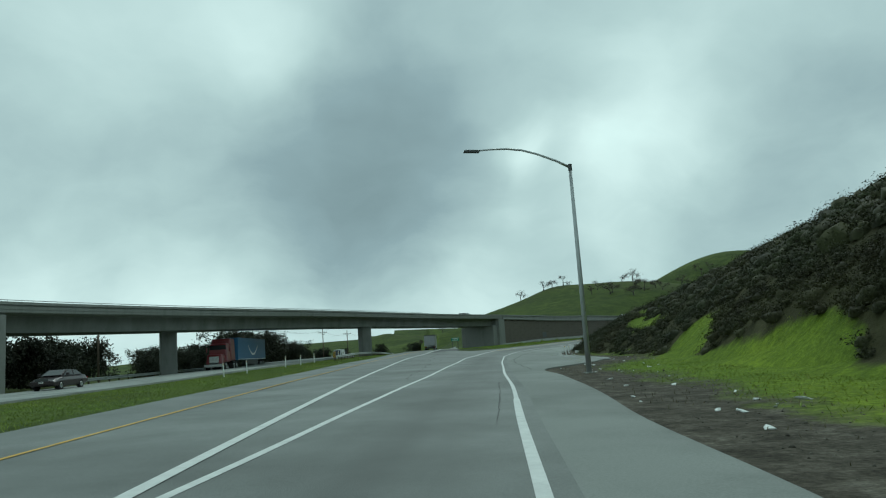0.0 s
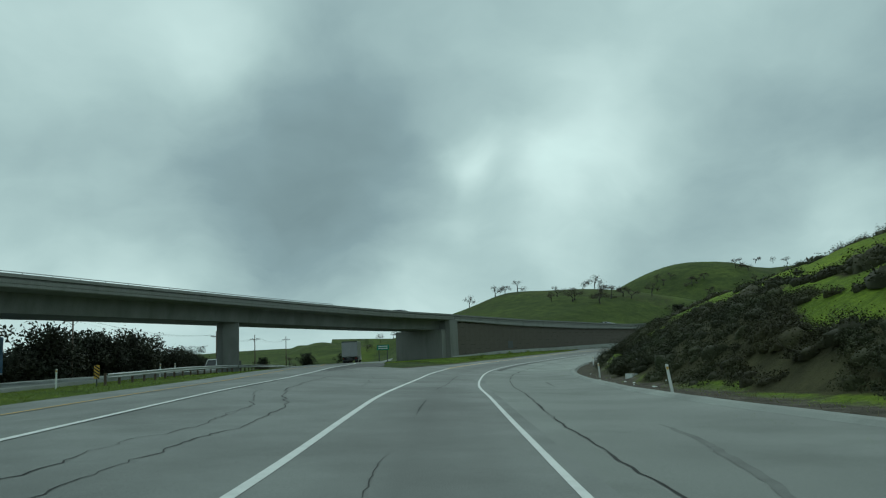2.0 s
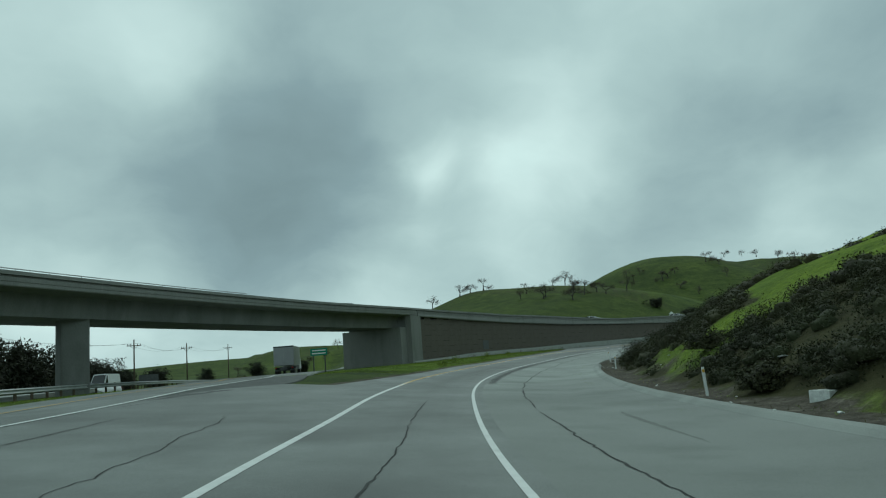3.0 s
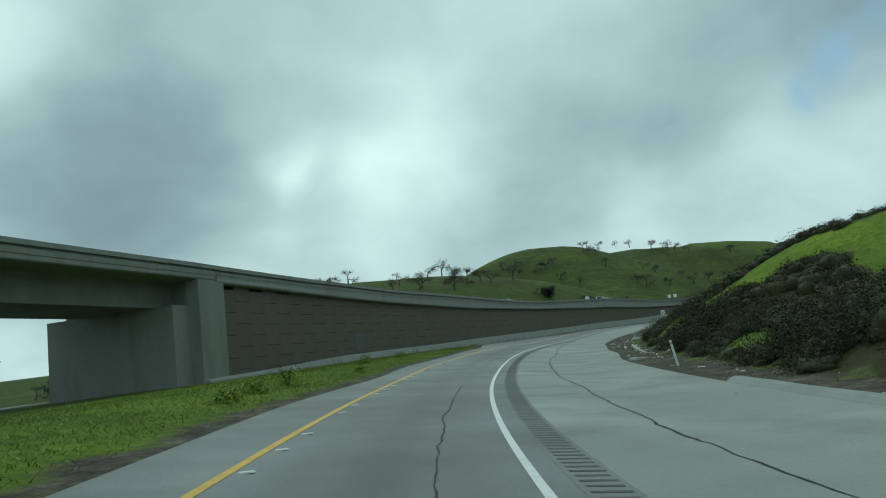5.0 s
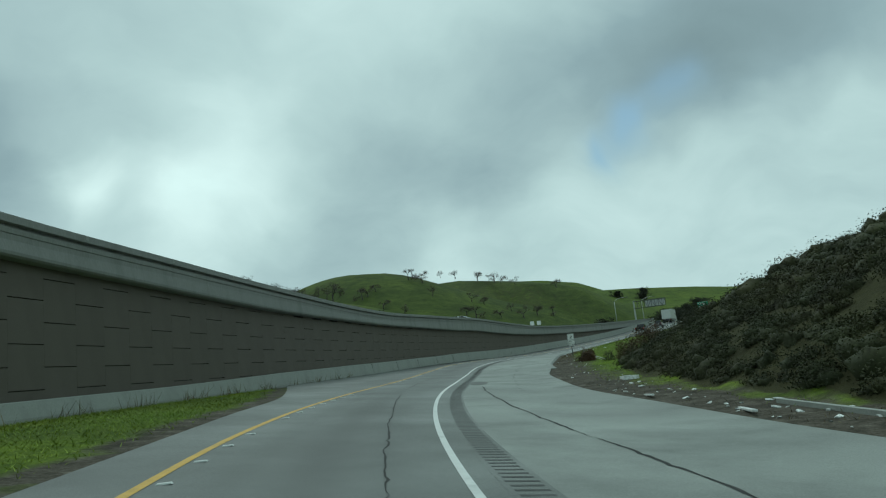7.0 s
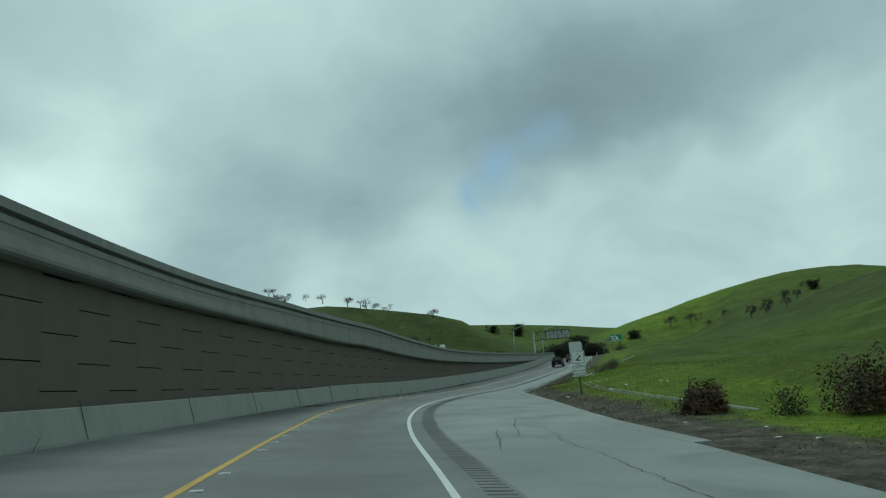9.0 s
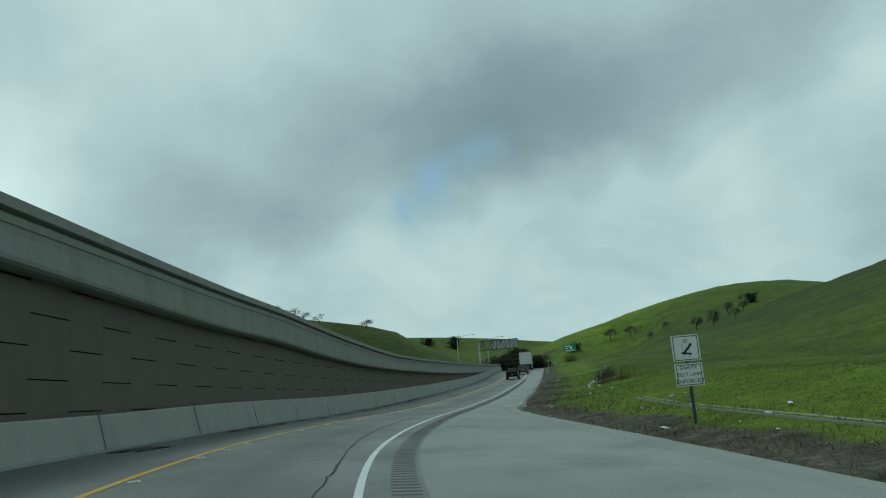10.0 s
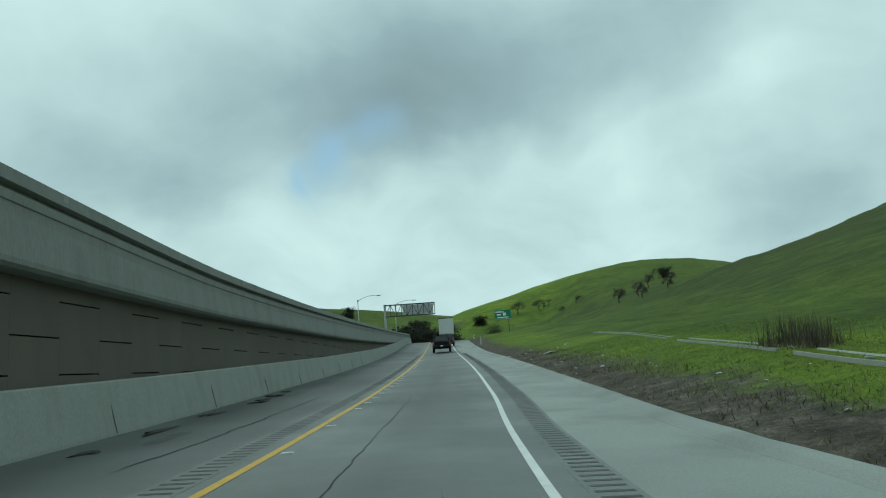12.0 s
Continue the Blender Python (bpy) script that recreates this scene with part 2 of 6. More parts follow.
def leaf_mat(name, base, spread=0.35, drift=0.7):
    m = bpy.data.materials.new(name)
    m.use_nodes = True
    nt = m.node_tree
    b = nt.nodes["Principled BSDF"]
    b.inputs["Roughness"].default_value = 0.75
    b.inputs["Specular IOR Level"].default_value = 0.2
    g = nt.nodes.new("ShaderNodeNewGeometry")
    r = nt.nodes.new("ShaderNodeValToRGB")
    e = r.color_ramp.elements
    e[0].color = (*[c * (1 - spread) for c in base], 1)
    e[1].color = (*[c * (1 + spread) for c in base], 1)
    nt.links.new(g.outputs["Random Per Island"], r.inputs[0])
    co = nt.nodes.new("ShaderNodeTexCoord")
    n = nt.nodes.new("ShaderNodeTexNoise")
    n.inputs["Scale"].default_value = 0.35
    nt.links.new(co.outputs["Object"], n.inputs["Vector"])
    v = nt.nodes.new("ShaderNodeMapRange")
    nt.links.new(n.outputs[0], v.inputs[0])
    v.inputs[1].default_value, v.inputs[2].default_value, v.inputs[3].default_value, v.inputs[4].default_value = 0.3, 0.7, 0.65, 1.35
    n3 = nt.nodes.new("ShaderNodeTexNoise")
    n3.inputs["Scale"].default_value, n3.inputs["Detail"].default_value, n3.inputs["Roughness"].default_value = 7.0, 5, 0.7
    nt.links.new(co.outputs["Object"], n3.inputs["Vector"])
    w = nt.nodes.new("ShaderNodeMapRange")
    nt.links.new(n3.outputs[0], w.inputs[0])
    w.inputs[1].default_value, w.inputs[2].default_value, w.inputs[3].default_value, w.inputs[4].default_value = 0.3, 0.7, 0.7, 1.3
    k = nt.nodes.new("ShaderNodeMath")
    k.operation = "MULTIPLY"
    nt.links.new(v.outputs[0], k.inputs[0])
    nt.links.new(w.outputs[0], k.inputs[1])
    h = nt.nodes.new("ShaderNodeHueSaturation")
    nt.links.new(k.outputs[0], h.inputs["Value"])
    nt.links.new(r.outputs[0], h.inputs["Color"])
    n2 = nt.nodes.new("ShaderNodeTexNoise")
    n2.inputs["Scale"].default_value, n2.inputs["Detail"].default_value = 0.16, 4
    nt.links.new(co.outputs["Object"], n2.inputs["Vector"])
    f = nt.nodes.new("ShaderNodeMapRange")
    nt.links.new(n2.outputs[0], f.inputs[0])
    f.inputs[1].default_value, f.inputs[2].default_value, f.inputs[3].default_value, f.inputs[4].default_value = 0.35, 0.65, 0.0, drift
    x = nt.nodes.new("ShaderNodeMix")
    x.data_type, x.blend_type = "RGBA", "MULTIPLY"
    nt.links.new(f.outputs[0], x.inputs[0])
    nt.links.new(h.outputs[0], x.inputs[6])
    x.inputs[7].default_value = (1.25, 0.92, 0.8, 1)
    nt.links.new(x.outputs[2], b.inputs["Base Color"])
    return m


BRUSH_LEAF = leaf_mat("dark_chaparral_leaves", (0.032, 0.039, 0.016), 0.2)
OAK_LEAF = leaf_mat("dark_oak_leaves", (0.024, 0.030, 0.019))
TWIG = leaf_mat("bare_grey_twigs", (0.078, 0.073, 0.058))
WEED = leaf_mat("green_weeds", (0.155, 0.235, 0.034))
DRY_WEED = leaf_mat("dry_grey_weeds", (0.13, 0.125, 0.075))


def ground_mat():
    """Grass, bare dirt and scrub soil, laid out by the sheet's own cover attribute."""
    m = bpy.data.materials.new("hill_ground")
    m.use_nodes = True
    nt = m.node_tree
    N, L = nt.nodes.new, nt.links.new
    b = nt.nodes["Principled BSDF"]
    b.inputs["Roughness"].default_value = 0.95
    b.inputs["Specular IOR Level"].default_value = 0.1
    co = N("ShaderNodeTexCoord")

    def noise_at(s, d=6, r=0.6):
        n = N("ShaderNodeTexNoise")
        n.inputs["Scale"].default_value, n.inputs["Detail"].default_value, n.inputs["Roughness"].default_value = s, d, r
        L(co.outputs["Object"], n.inputs["Vector"])
        return n.outputs[0]

    def ramp(v, stops):
        r = N("ShaderNodeValToRGB")
        L(v, r.inputs[0])
        e = r.color_ramp.elements
        e[0].position, e[0].color = stops[0][0], (*stops[0][1], 1)
        e[1].position, e[1].color = stops[-1][0], (*stops[-1][1], 1)
        for p, c in stops[1:-1]:
            e.new(p).color = (*c, 1)
        return r.outputs[0]

    def mix(f, a, c, mode="MIX"):
        x = N("ShaderNodeMix")
        x.data_type, x.blend_type = "RGBA", mode
        for i, v in ((0, f), (6, a), (7, c)):
            if hasattr(v, "is_output"):
                L(v, x.inputs[i])
            else:
                x.inputs[i].default_value = v if i == 0 else (*v, 1)
        return x.outputs[2]

    at_ = N("ShaderNodeAttribute")
    at_.attribute_name = "cover"
    sp = N("ShaderNodeSeparateColor")
    L(at_.outputs["Color"], sp.inputs[0])
    lush = ramp(noise_at(0.06), [(0.3, (0.098, 0.155, 0.019)), (0.5, (0.138, 0.205, 0.022)), (0.7, (0.190, 0.255, 0.028))])
    dull = ramp(noise_at(0.035), [(0.3, (0.034, 0.050, 0.020)), (0.5, (0.051, 0.072, 0.025)), (0.72, (0.080, 0.108, 0.030))])
    grass = mix(sp.outputs[2], dull, lush)
    tuft = ramp(noise_at(2.6, 9, 0.75), [(0.32, (0.5, 0.55, 0.55)), (0.68, (1.4, 1.35, 1.25))])
    grass = mix(1.0, grass, tuft, "MULTIPLY")
    grass = mix(1.0, grass, ramp(noise_at(0.22, 8, 0.7), [(0.35, (0.66, 0.68, 0.72)), (0.65, (1.22, 1.18, 1.0))]), "MULTIPLY")
    streak = N("ShaderNodeMapping")
    streak.inputs["Scale"].default_value = (0.02, 0.02, 0.35)
    L(co.outputs["Object"], streak.inputs[0])
    sn = N("ShaderNodeTexNoise")
    sn.inputs["Scale"].default_value, sn.inputs["Detail"].default_value = 1.0, 6
    L(streak.outputs[0], sn.inputs["Vector"])
    grass = mix(1.0, grass, ramp(sn.outputs[0], [(0.35, (0.92, 0.93, 0.93)), (0.65, (1.06, 1.05, 1.0))]), "MULTIPLY")
    dirt = ramp(noise_at(1.3, 10, 0.75), [(0.30, (0.024, 0.021, 0.016)), (0.46, (0.064, 0.057, 0.044)), (0.58, (0.108, 0.097, 0.077)), (0.70, (0.21, 0.195, 0.162))])
    dirt = mix(1.0, dirt, ramp(noise_at(11.0, 8, 0.75), [(0.32, (0.5, 0.5, 0.5)), (0.68, (1.5, 1.5, 1.5))]), "MULTIPLY")
    grass = mix(1.0, grass, ramp(noise_at(14.0, 6, 0.7), [(0.32, (0.68, 0.7, 0.7)), (0.68, (1.32, 1.3, 1.25))]), "MULTIPLY")
    scrub = ramp(noise_at(0.6, 10, 0.75), [(0.3, (0.024, 0.025, 0.012)), (0.7, (0.072, 0.070, 0.032))])
    wob = noise_at(0.55, 6, 0.65)

    def edge(ch):
        a = N("ShaderNodeMath")
        a.operation = "MULTIPLY_ADD"
        L(wob, a.inputs[0])
        a.inputs[1].default_value = 0.9
        L(ch, a.inputs[2])
        r = N("ShaderNodeMapRange")
        L(a.outputs[0], r.inputs[0])
        r.inputs[1].default_value, r.inputs[2].default_value = 0.82, 1.08
        return r.outputs[0]

    col = mix(edge(sp.outputs[0]), grass, dirt)
    col = mix(edge(sp.outputs[1]), col, scrub)
    L(col, b.inputs["Base Color"])
    bp = N("ShaderNodeBump")
    bp.inputs["Strength"].default_value, bp.inputs["Distance"].default_value = 0.6, 0.12
    L(noise_at(3.0, 8, 0.7), bp.inputs["Height"])
    L(bp.outputs[0], b.inputs["Normal"])
    return m


GROUND = ground_mat()


# ---- building helpers ----
def link(name, bm, material, parent=None, label="", smooth=False):
    me = bpy.data.meshes.new(name)
    bm.to_mesh(me)
    bm.free()
    me.materials.append(material)
    if smooth:
        for p in me.polygons:
            p.use_smooth = True
    ob = new(name, me)
    if parent:
        ob.parent = parent
    if label:
        tagged(ob, label)
    return ob


def part(name, bm, material, parent, label="", smooth=False):
    return link(name, bm, material, parent, label, smooth)


def thing(name, label, category, group="", m=None, kind=""):
    ob = new(name)
    tagged(ob, label, category, group, kind)
    if m is not None:
        ob.matrix_world = m
    return ob


def add_box(bm, size, m=None, bevel=0.0, taper=1.0):
    """A box of that size round its middle; taper scales its top."""
    vs = bmesh.ops.create_cube(bm, size=1.0)["verts"]
    for v in vs:
        k = taper if v.co.z > 0 else 1.0
        v.co = Vector((v.co.x * size[0] * k, v.co.y * size[1] * k, v.co.z * size[2]))
    if bevel:
        es = list({e for v in vs for e in v.link_edges})
        r = bmesh.ops.bevel(bm, geom=es, offset=bevel, segments=2, affect="EDGES", profile=0.6)
        vs = list({v for f in r["faces"] for v in f.verts} | {v for v in vs if v.is_valid})
    if m is not None:
        bmesh.ops.transform(bm, matrix=m, verts=vs)
    return vs


def box(size, m=None, bevel=0.0, taper=1.0):
    bm = bmesh.new()
    add_box(bm, size, m, bevel, taper)
    return bm


def add_tube(bm, points, radii, sides=8, cap=True):
    """A round bar through the points, with a radius at each."""
    rings = []
    for i, p in enumerate(points):
        p = Vector(p)
        a, b = Vector(points[max(i - 1, 0)]), Vector(points[min(i + 1, len(points) - 1)])
        d = (b - a).normalized()
        u = d.orthogonal().normalized() if abs(d.z) > 0.99 else d.cross(Vector((0, 0, 1))).normalized()
        w = d.cross(u)
        rings.append([bm.verts.new(p + radii[i] * (math.cos(k * math.tau / sides) * u + math.sin(k * math.tau / sides) * w)) for k in range(sides)])
    for r, q in zip(rings, rings[1:]):
        for k in range(sides):
            bm.faces.new((r[k], r[(k + 1) % sides], q[(k + 1) % sides], q[k]))
    if cap:
        bm.faces.new(rings[0][::-1])
        bm.faces.new(rings[-1])


def tube(points, radii, sides=8):
    bm = bmesh.new()
    add_tube(bm, points, radii, sides)
    bmesh.ops.recalc_face_normals(bm, faces=bm.faces)
    return bm


def sweep(frames, profile, closed=True, caps=True):
    """A profile, a list of (out, up) or a function of the frame's number, carried along frames of (point, outward)."""
    bm = bmesh.new()
    rings = []
    for i, (p, o) in enumerate(frames):
        pr = profile(i) if callable(profile) else profile
        rings.append([bm.verts.new((p[0] + o[0] * a, p[1] + o[1] * a, p[2] + z)) for a, z in pr])
    n = len(rings[0])
    for r, q in zip(rings, rings[1:]):
        for k in range(n if closed else n - 1):
            bm.faces.new((r[k], q[k], q[(k + 1) % n], r[(k + 1) % n]))
    if closed and caps:
        bm.faces.new(rings[0])
        bm.faces.new(rings[-1][::-1])
    bmesh.ops.recalc_face_normals(bm, faces=bm.faces)
    return bm


def soup(name, verts, faces, material, parent=None):
    """One mesh from arrays: verts (n, 3) and faces (m, k)."""
    me = bpy.data.meshes.new(name)
    verts, faces = np.asarray(verts, np.float32), np.asarray(faces, np.int32)
    k = faces.shape[1]
    me.vertices.add(len(verts))
    me.vertices.foreach_set("co", verts.ravel())
    me.loops.add(faces.size)
    me.loops.foreach_set("vertex_index", faces.ravel())
    me.polygons.add(len(faces))
    me.polygons.foreach_set("loop_start", np.arange(0, faces.size, k, dtype=np.int32))
    me.materials.append(material)
    me.update(calc_edges=True)
    ob = new(name, me)
    if parent:
        ob.parent = parent
    return ob


def lerp(s, table):
    """Smooth interpolation through (station, value) pairs."""
    xs, ys = np.array([a for a, _ in table], float), np.array([b for _, b in table], float)
    m = np.gradient(ys, xs)
    s = np.clip(np.asarray(s, float), xs[0], xs[-1])
    i = np.clip(np.searchsorted(xs, s) - 1, 0, len(xs) - 2)
    h = xs[i + 1] - xs[i]
    t = (s - xs[i]) / h
    return (2 * t**3 - 3 * t**2 + 1) * ys[i] + (t**3 - 2 * t**2 + t) * h * m[i] + (3 * t**2 - 2 * t**3) * ys[i + 1] + (t**3 - t**2) * h * m[i + 1]


# ---- plan: the connector road's line, its width and its levels ----
STATIONS = [(-60, -5.62, -59.84, 0.41), (-40, -4.24, -39.87, 0.52), (-20, -2.87, -19.92, 0.63), (0, -1.54, 0.05, 0.76), (10, -0.92, 10.03, 0.84), (20, -0.21, 20.02, 0.90), (30, 0.79, 29.99, 0.95), (40, 1.89, 39.94, 0.99), (50, 3.33, 49.85, 1.03), (60, 4.80, 59.72, 1.08), (70, 6.38, 69.55, 1.11), (80, 7.97, 79.36, 1.15), (90, 9.48, 89.20, 1.17), (100, 11.36, 98.90, 1.23), (110, 13.58, 108.55, 1.34), (120, 16.32, 117.99, 1.43), (130, 19.58, 127.28, 1.50), (140, 23.18, 136.42, 1.56), (150, 27.26, 145.36, 1.64), (160, 31.81, 154.14, 1.73)]
STATIONS += [(170, 36.66, 162.78, 1.85), (180, 41.86, 171.26, 2.00), (190, 47.46, 179.48, 2.14), (200, 53.41, 187.47, 2.27), (210, 59.78, 195.15, 2.40), (220, 66.43, 202.59, 2.57), (230, 73.44, 209.72, 2.78), (240, 80.95, 216.32, 3.04), (250, 88.63, 222.73, 3.25), (260, 96.50, 228.91, 3.40), (270, 104.63, 234.74, 3.51), (280, 113.07, 240.12, 3.71), (290, 121.82, 244.98, 4.02), (300, 130.57, 249.79, 4.37), (320, 148.07, 259.49, 5.09), (345, 169.83, 271.81, 6.05), (370, 191.59, 284.13, 7.32), (400, 217.73, 298.86, 9.10), (440, 252.56, 318.53, 10.40), (500, 304.79, 348.06, 11.42), (600, 391.84, 397.28, 11.80)]
SPAN = np.arange(-60.0, 600.1, 1.0)
LINE = np.stack([lerp(SPAN, [(q[0], q[k]) for q in STATIONS]) for k in (1, 2, 3)], 1)
TANG = np.gradient(LINE[:, :2], axis=0)
TANG /= np.linalg.norm(TANG, axis=1)[:, None]


def station(x, y):
    """Distance along the connector and offset to its right for arrays of plan points."""
    pts = np.stack([np.ravel(x), np.ravel(y)], 1)
    s, d = np.empty(len(pts)), np.empty(len(pts))
    for a in range(0, len(pts), 20000):
        q = pts[a : a + 20000]
        k = (((q[:, None, :] - LINE[None, ::4, :2]) ** 2).sum(2)).argmin(1) * 4
        for _ in range(2):
            v = q - LINE[k, :2]
            k = np.clip(np.rint(k + (v * TANG[k]).sum(1)).astype(int), 0, len(SPAN) - 1)
        v = q - LINE[k, :2]
        s[a : a + 20000] = SPAN[k] + (v * TANG[k]).sum(1)
        d[a : a + 20000] = v[:, 0] * TANG[k, 1] - v[:, 1] * TANG[k, 0]
    return s.reshape(np.shape(x)), d.reshape(np.shape(x))


def level(s):
    return np.interp(s, SPAN, LINE[:, 2])


def bank(s):
    return np.interp(s, [0, 60, 110, 190, 230, 310], [0.010, 0.030, 0.100, 0.101, 0.066, 0.005])


def road_z(s, d):
    return level(s) - bank(s) * np.clip(d, -8.5, 5)


def at(s, d, up=0.0):
    x, y = np.interp(s, SPAN, LINE[:, 0]), np.interp(s, SPAN, LINE[:, 1])
    tx, ty = np.interp(s, SPAN, TANG[:, 0]), np.interp(s, SPAN, TANG[:, 1])
    return Vector((x + ty * d, y - tx * d, road_z(s, d) + up))


def heading(s):
    """Degrees about z that turn +y into the road's direction."""
    return -math.degrees(math.atan2(np.interp(s, SPAN, TANG[:, 0]), np.interp(s, SPAN, TANG[:, 1])))


def on_road(s, d, up=0.0, turn=0.0):
    p = at(s, d, up)
    return pose(p.x, p.y, p.z, 0, 0, heading(s) + turn)


RIGHT_LINE = [(-60, -1.5), (0, 0.4), (6, 0.8), (13, 1.3), (20, 1.7), (27, 1.98), (34, 2.09), (41, 2.08), (48, 1.98), (55, 1.85), (62, 1.71), (69, 1.59), (76, 1.48), (83, 1.40), (90, 1.36), (104, 1.34), (118, 1.22), (132, 1.12), (146, 1.03), (160, 0.86), (174, 0.58), (188, 0.30), (202, 0.30), (212, 0.38), (223, 0.15), (230, -0.31), (237, -0.82), (244, -0.96), (251, -0.6), (258, 0.0), (265, 0.57), (272, 1.12), (279, 1.55), (286, 1.78), (296, 1.86), (320, 1.8), (365, 1.65), (600, 1.7)]
LEFT_WHITE = [(-60, -8.20), (0, -3.65), (8, -3.01), (16, -2.36), (24, -2.02), (32, -1.80), (40, -1.56), (48, -1.70), (56, -1.84), (64, -1.92), (72, -2.18), (80, -2.36), (88, -2.20), (96, -2.10), (104, -2.18), (112, -2.15), (117, -2.25)]
YELLOW = [(104, -2.18), (112, -2.15), (120, -2.28), (128, -2.32), (136, -2.36), (144, -2.46), (152, -2.58), (160, -2.87), (168, -3.13), (176, -3.12), (184, -3.46), (192, -3.54), (200, -3.44), (208, -3.27), (216, -3.21), (224, -3.45), (232, -3.91), (240, -4.54), (248, -4.57), (256, -3.99), (264, -3.47), (272, -2.64), (280, -2.10), (288, -1.94), (304, -1.86), (320, -1.90), (345, -2.00), (600, -2.00)]
PAVE_LEFT = [(-60, -6), (100, -6), (116, -4.6), (128, -3.8), (136, -3.8), (144, -4.0), (157, -3.9), (165, -4.4), (180, -4.5), (190, -5.0), (198, -5.6), (206, -7.5), (212, -9.2), (218, -9.0), (230, -8.0), (240, -7.6), (250, -7.2), (260, -6.8), (270, -6.5), (280, -6.3), (300, -6.4), (600, -6.5)]
PAVE_RIGHT = [(-60, 0.60), (0, 2.50), (12, 3.47), (18, 3.69), (24, 4.10), (36, 4.40), (46, 4.60), (51, 7.00), (56, 8.60), (68, 7.82), (76, 7.24), (84, 7.15), (92, 7.46), (100, 7.50), (110, 7.61), (140, 7.77), (150, 7.59), (160, 7.34), (168, 7.15), (176, 7.45), (184, 7.00), (192, 6.72), (200, 6.15), (210, 5.90), (218, 5.71), (226, 5.89), (234, 5.22), (242, 4.86), (250, 4.38), (258, 3.86), (266, 3.68), (274, 4.31), (282, 4.43), (290, 4.46), (310, 4.40), (600, 4.40)]
WALL = [(160, -16.2), (167, -15.0), (170, -14.5), (178, -13.3), (185, -12.2), (195, -11.0), (207, -9.9), (218, -9.0), (230, -8.2), (240, -7.8), (250, -7.4), (260, -7.0), (270, -6.65), (280, -6.45), (300, -6.5), (345, -6.6), (420, -6.6)]
# top of the coping and foot of the fascia along the wall
COPING = [(164, 9.25), (175, 9.12), (183, 9.02), (191, 8.88), (200, 8.88), (213, 8.75), (225, 8.56), (235, 8.5), (245, 8.7), (256, 8.85), (264, 8.95), (271, 8.82), (280, 8.55), (290, 8.3), (300, 8.34), (316, 8.62), (345, 9.4), (375, 10.3), (420, 11.8)]
FASCIA_FOOT = [(164, 8.2), (173, 8.05), (181, 7.82), (191, 7.62), (200, 7.52), (212, 7.36), (225, 7.33), (233, 7.28), (245, 7.3), (256, 7.24), (263, 7.3), (270, 7.12), (280, 6.9), (290, 6.82), (300, 6.9), (316, 7.1), (345, 7.75), (375, 8.6), (420, 10.0)]
BRIDGE_TOP = [(0, 7.9), (45, 8.32), (65, 8.62), (93, 9.16), (112, 9.4), (130, 9.4), (147, 9.3), (160, 9.25)]
# ---- ground ----
def through_x(y):
    """Plan x of the through road's right edge line."""
    return lerp(y, [(-60, -4.3), (0, -3.9), (14, -3.7), (30, -3.3), (41, -2.95), (58, -2.1), (71, -1.2), (84, 0.1), (96, 1.7), (107, 3.1), (130, 5.4), (160, 7.4), (300, 17.5), (900, 60)])


HILLS = [
    # x, y, height, radius across, radius along, turn
    (252, 537, 60.4, 100, 105, 0),
    (119, 423, 33.4, 101, 124, 0),
    (374, 596, 45.3, 115, 201, 0),
    (87, 410, 19.7, 25, 43, 0),
    (341, 1093, 14.4, 171, 156, 0),
    (750, 938, 102.6, 245, 190, 0),
    (-66, 1109, 26.2, 389, 225, 0),
    (28, 662, 16.4, 67, 49, 0),
    (-15, 705, 21.5, 38, 60, 0),
    (38, 505, 13.0, 24, 40, 0),
    (586, 143, 58.9, 244, 126, 0),
    (719, 366, 63.1, 277, 141, 0),
    (436, 92, 64.7, 172, 165, 0),
    (597, 595, 44.3, 438, 96, 0),
    (160, 63, 33.8, 170, 167, 0),
    (898, 713, 17.0, 203, 165, 0),
    (1076, 895, 31.8, 208, 155, 0),
]


def smooth(a, b, x):
    t = np.clip((x - a) / (b - a), 0, 1)
    return t * t * (3 - 2 * t)


CREST = [(-60, 5.2), (0, 12.0), (50, 10.6), (80, 8.5), (110, 7.7), (140, 7.5), (165, 3.6), (185, 7.6), (205, 6.4), (222, 6.6), (240, 0.9), (300, 0.2), (600, 0.3)]


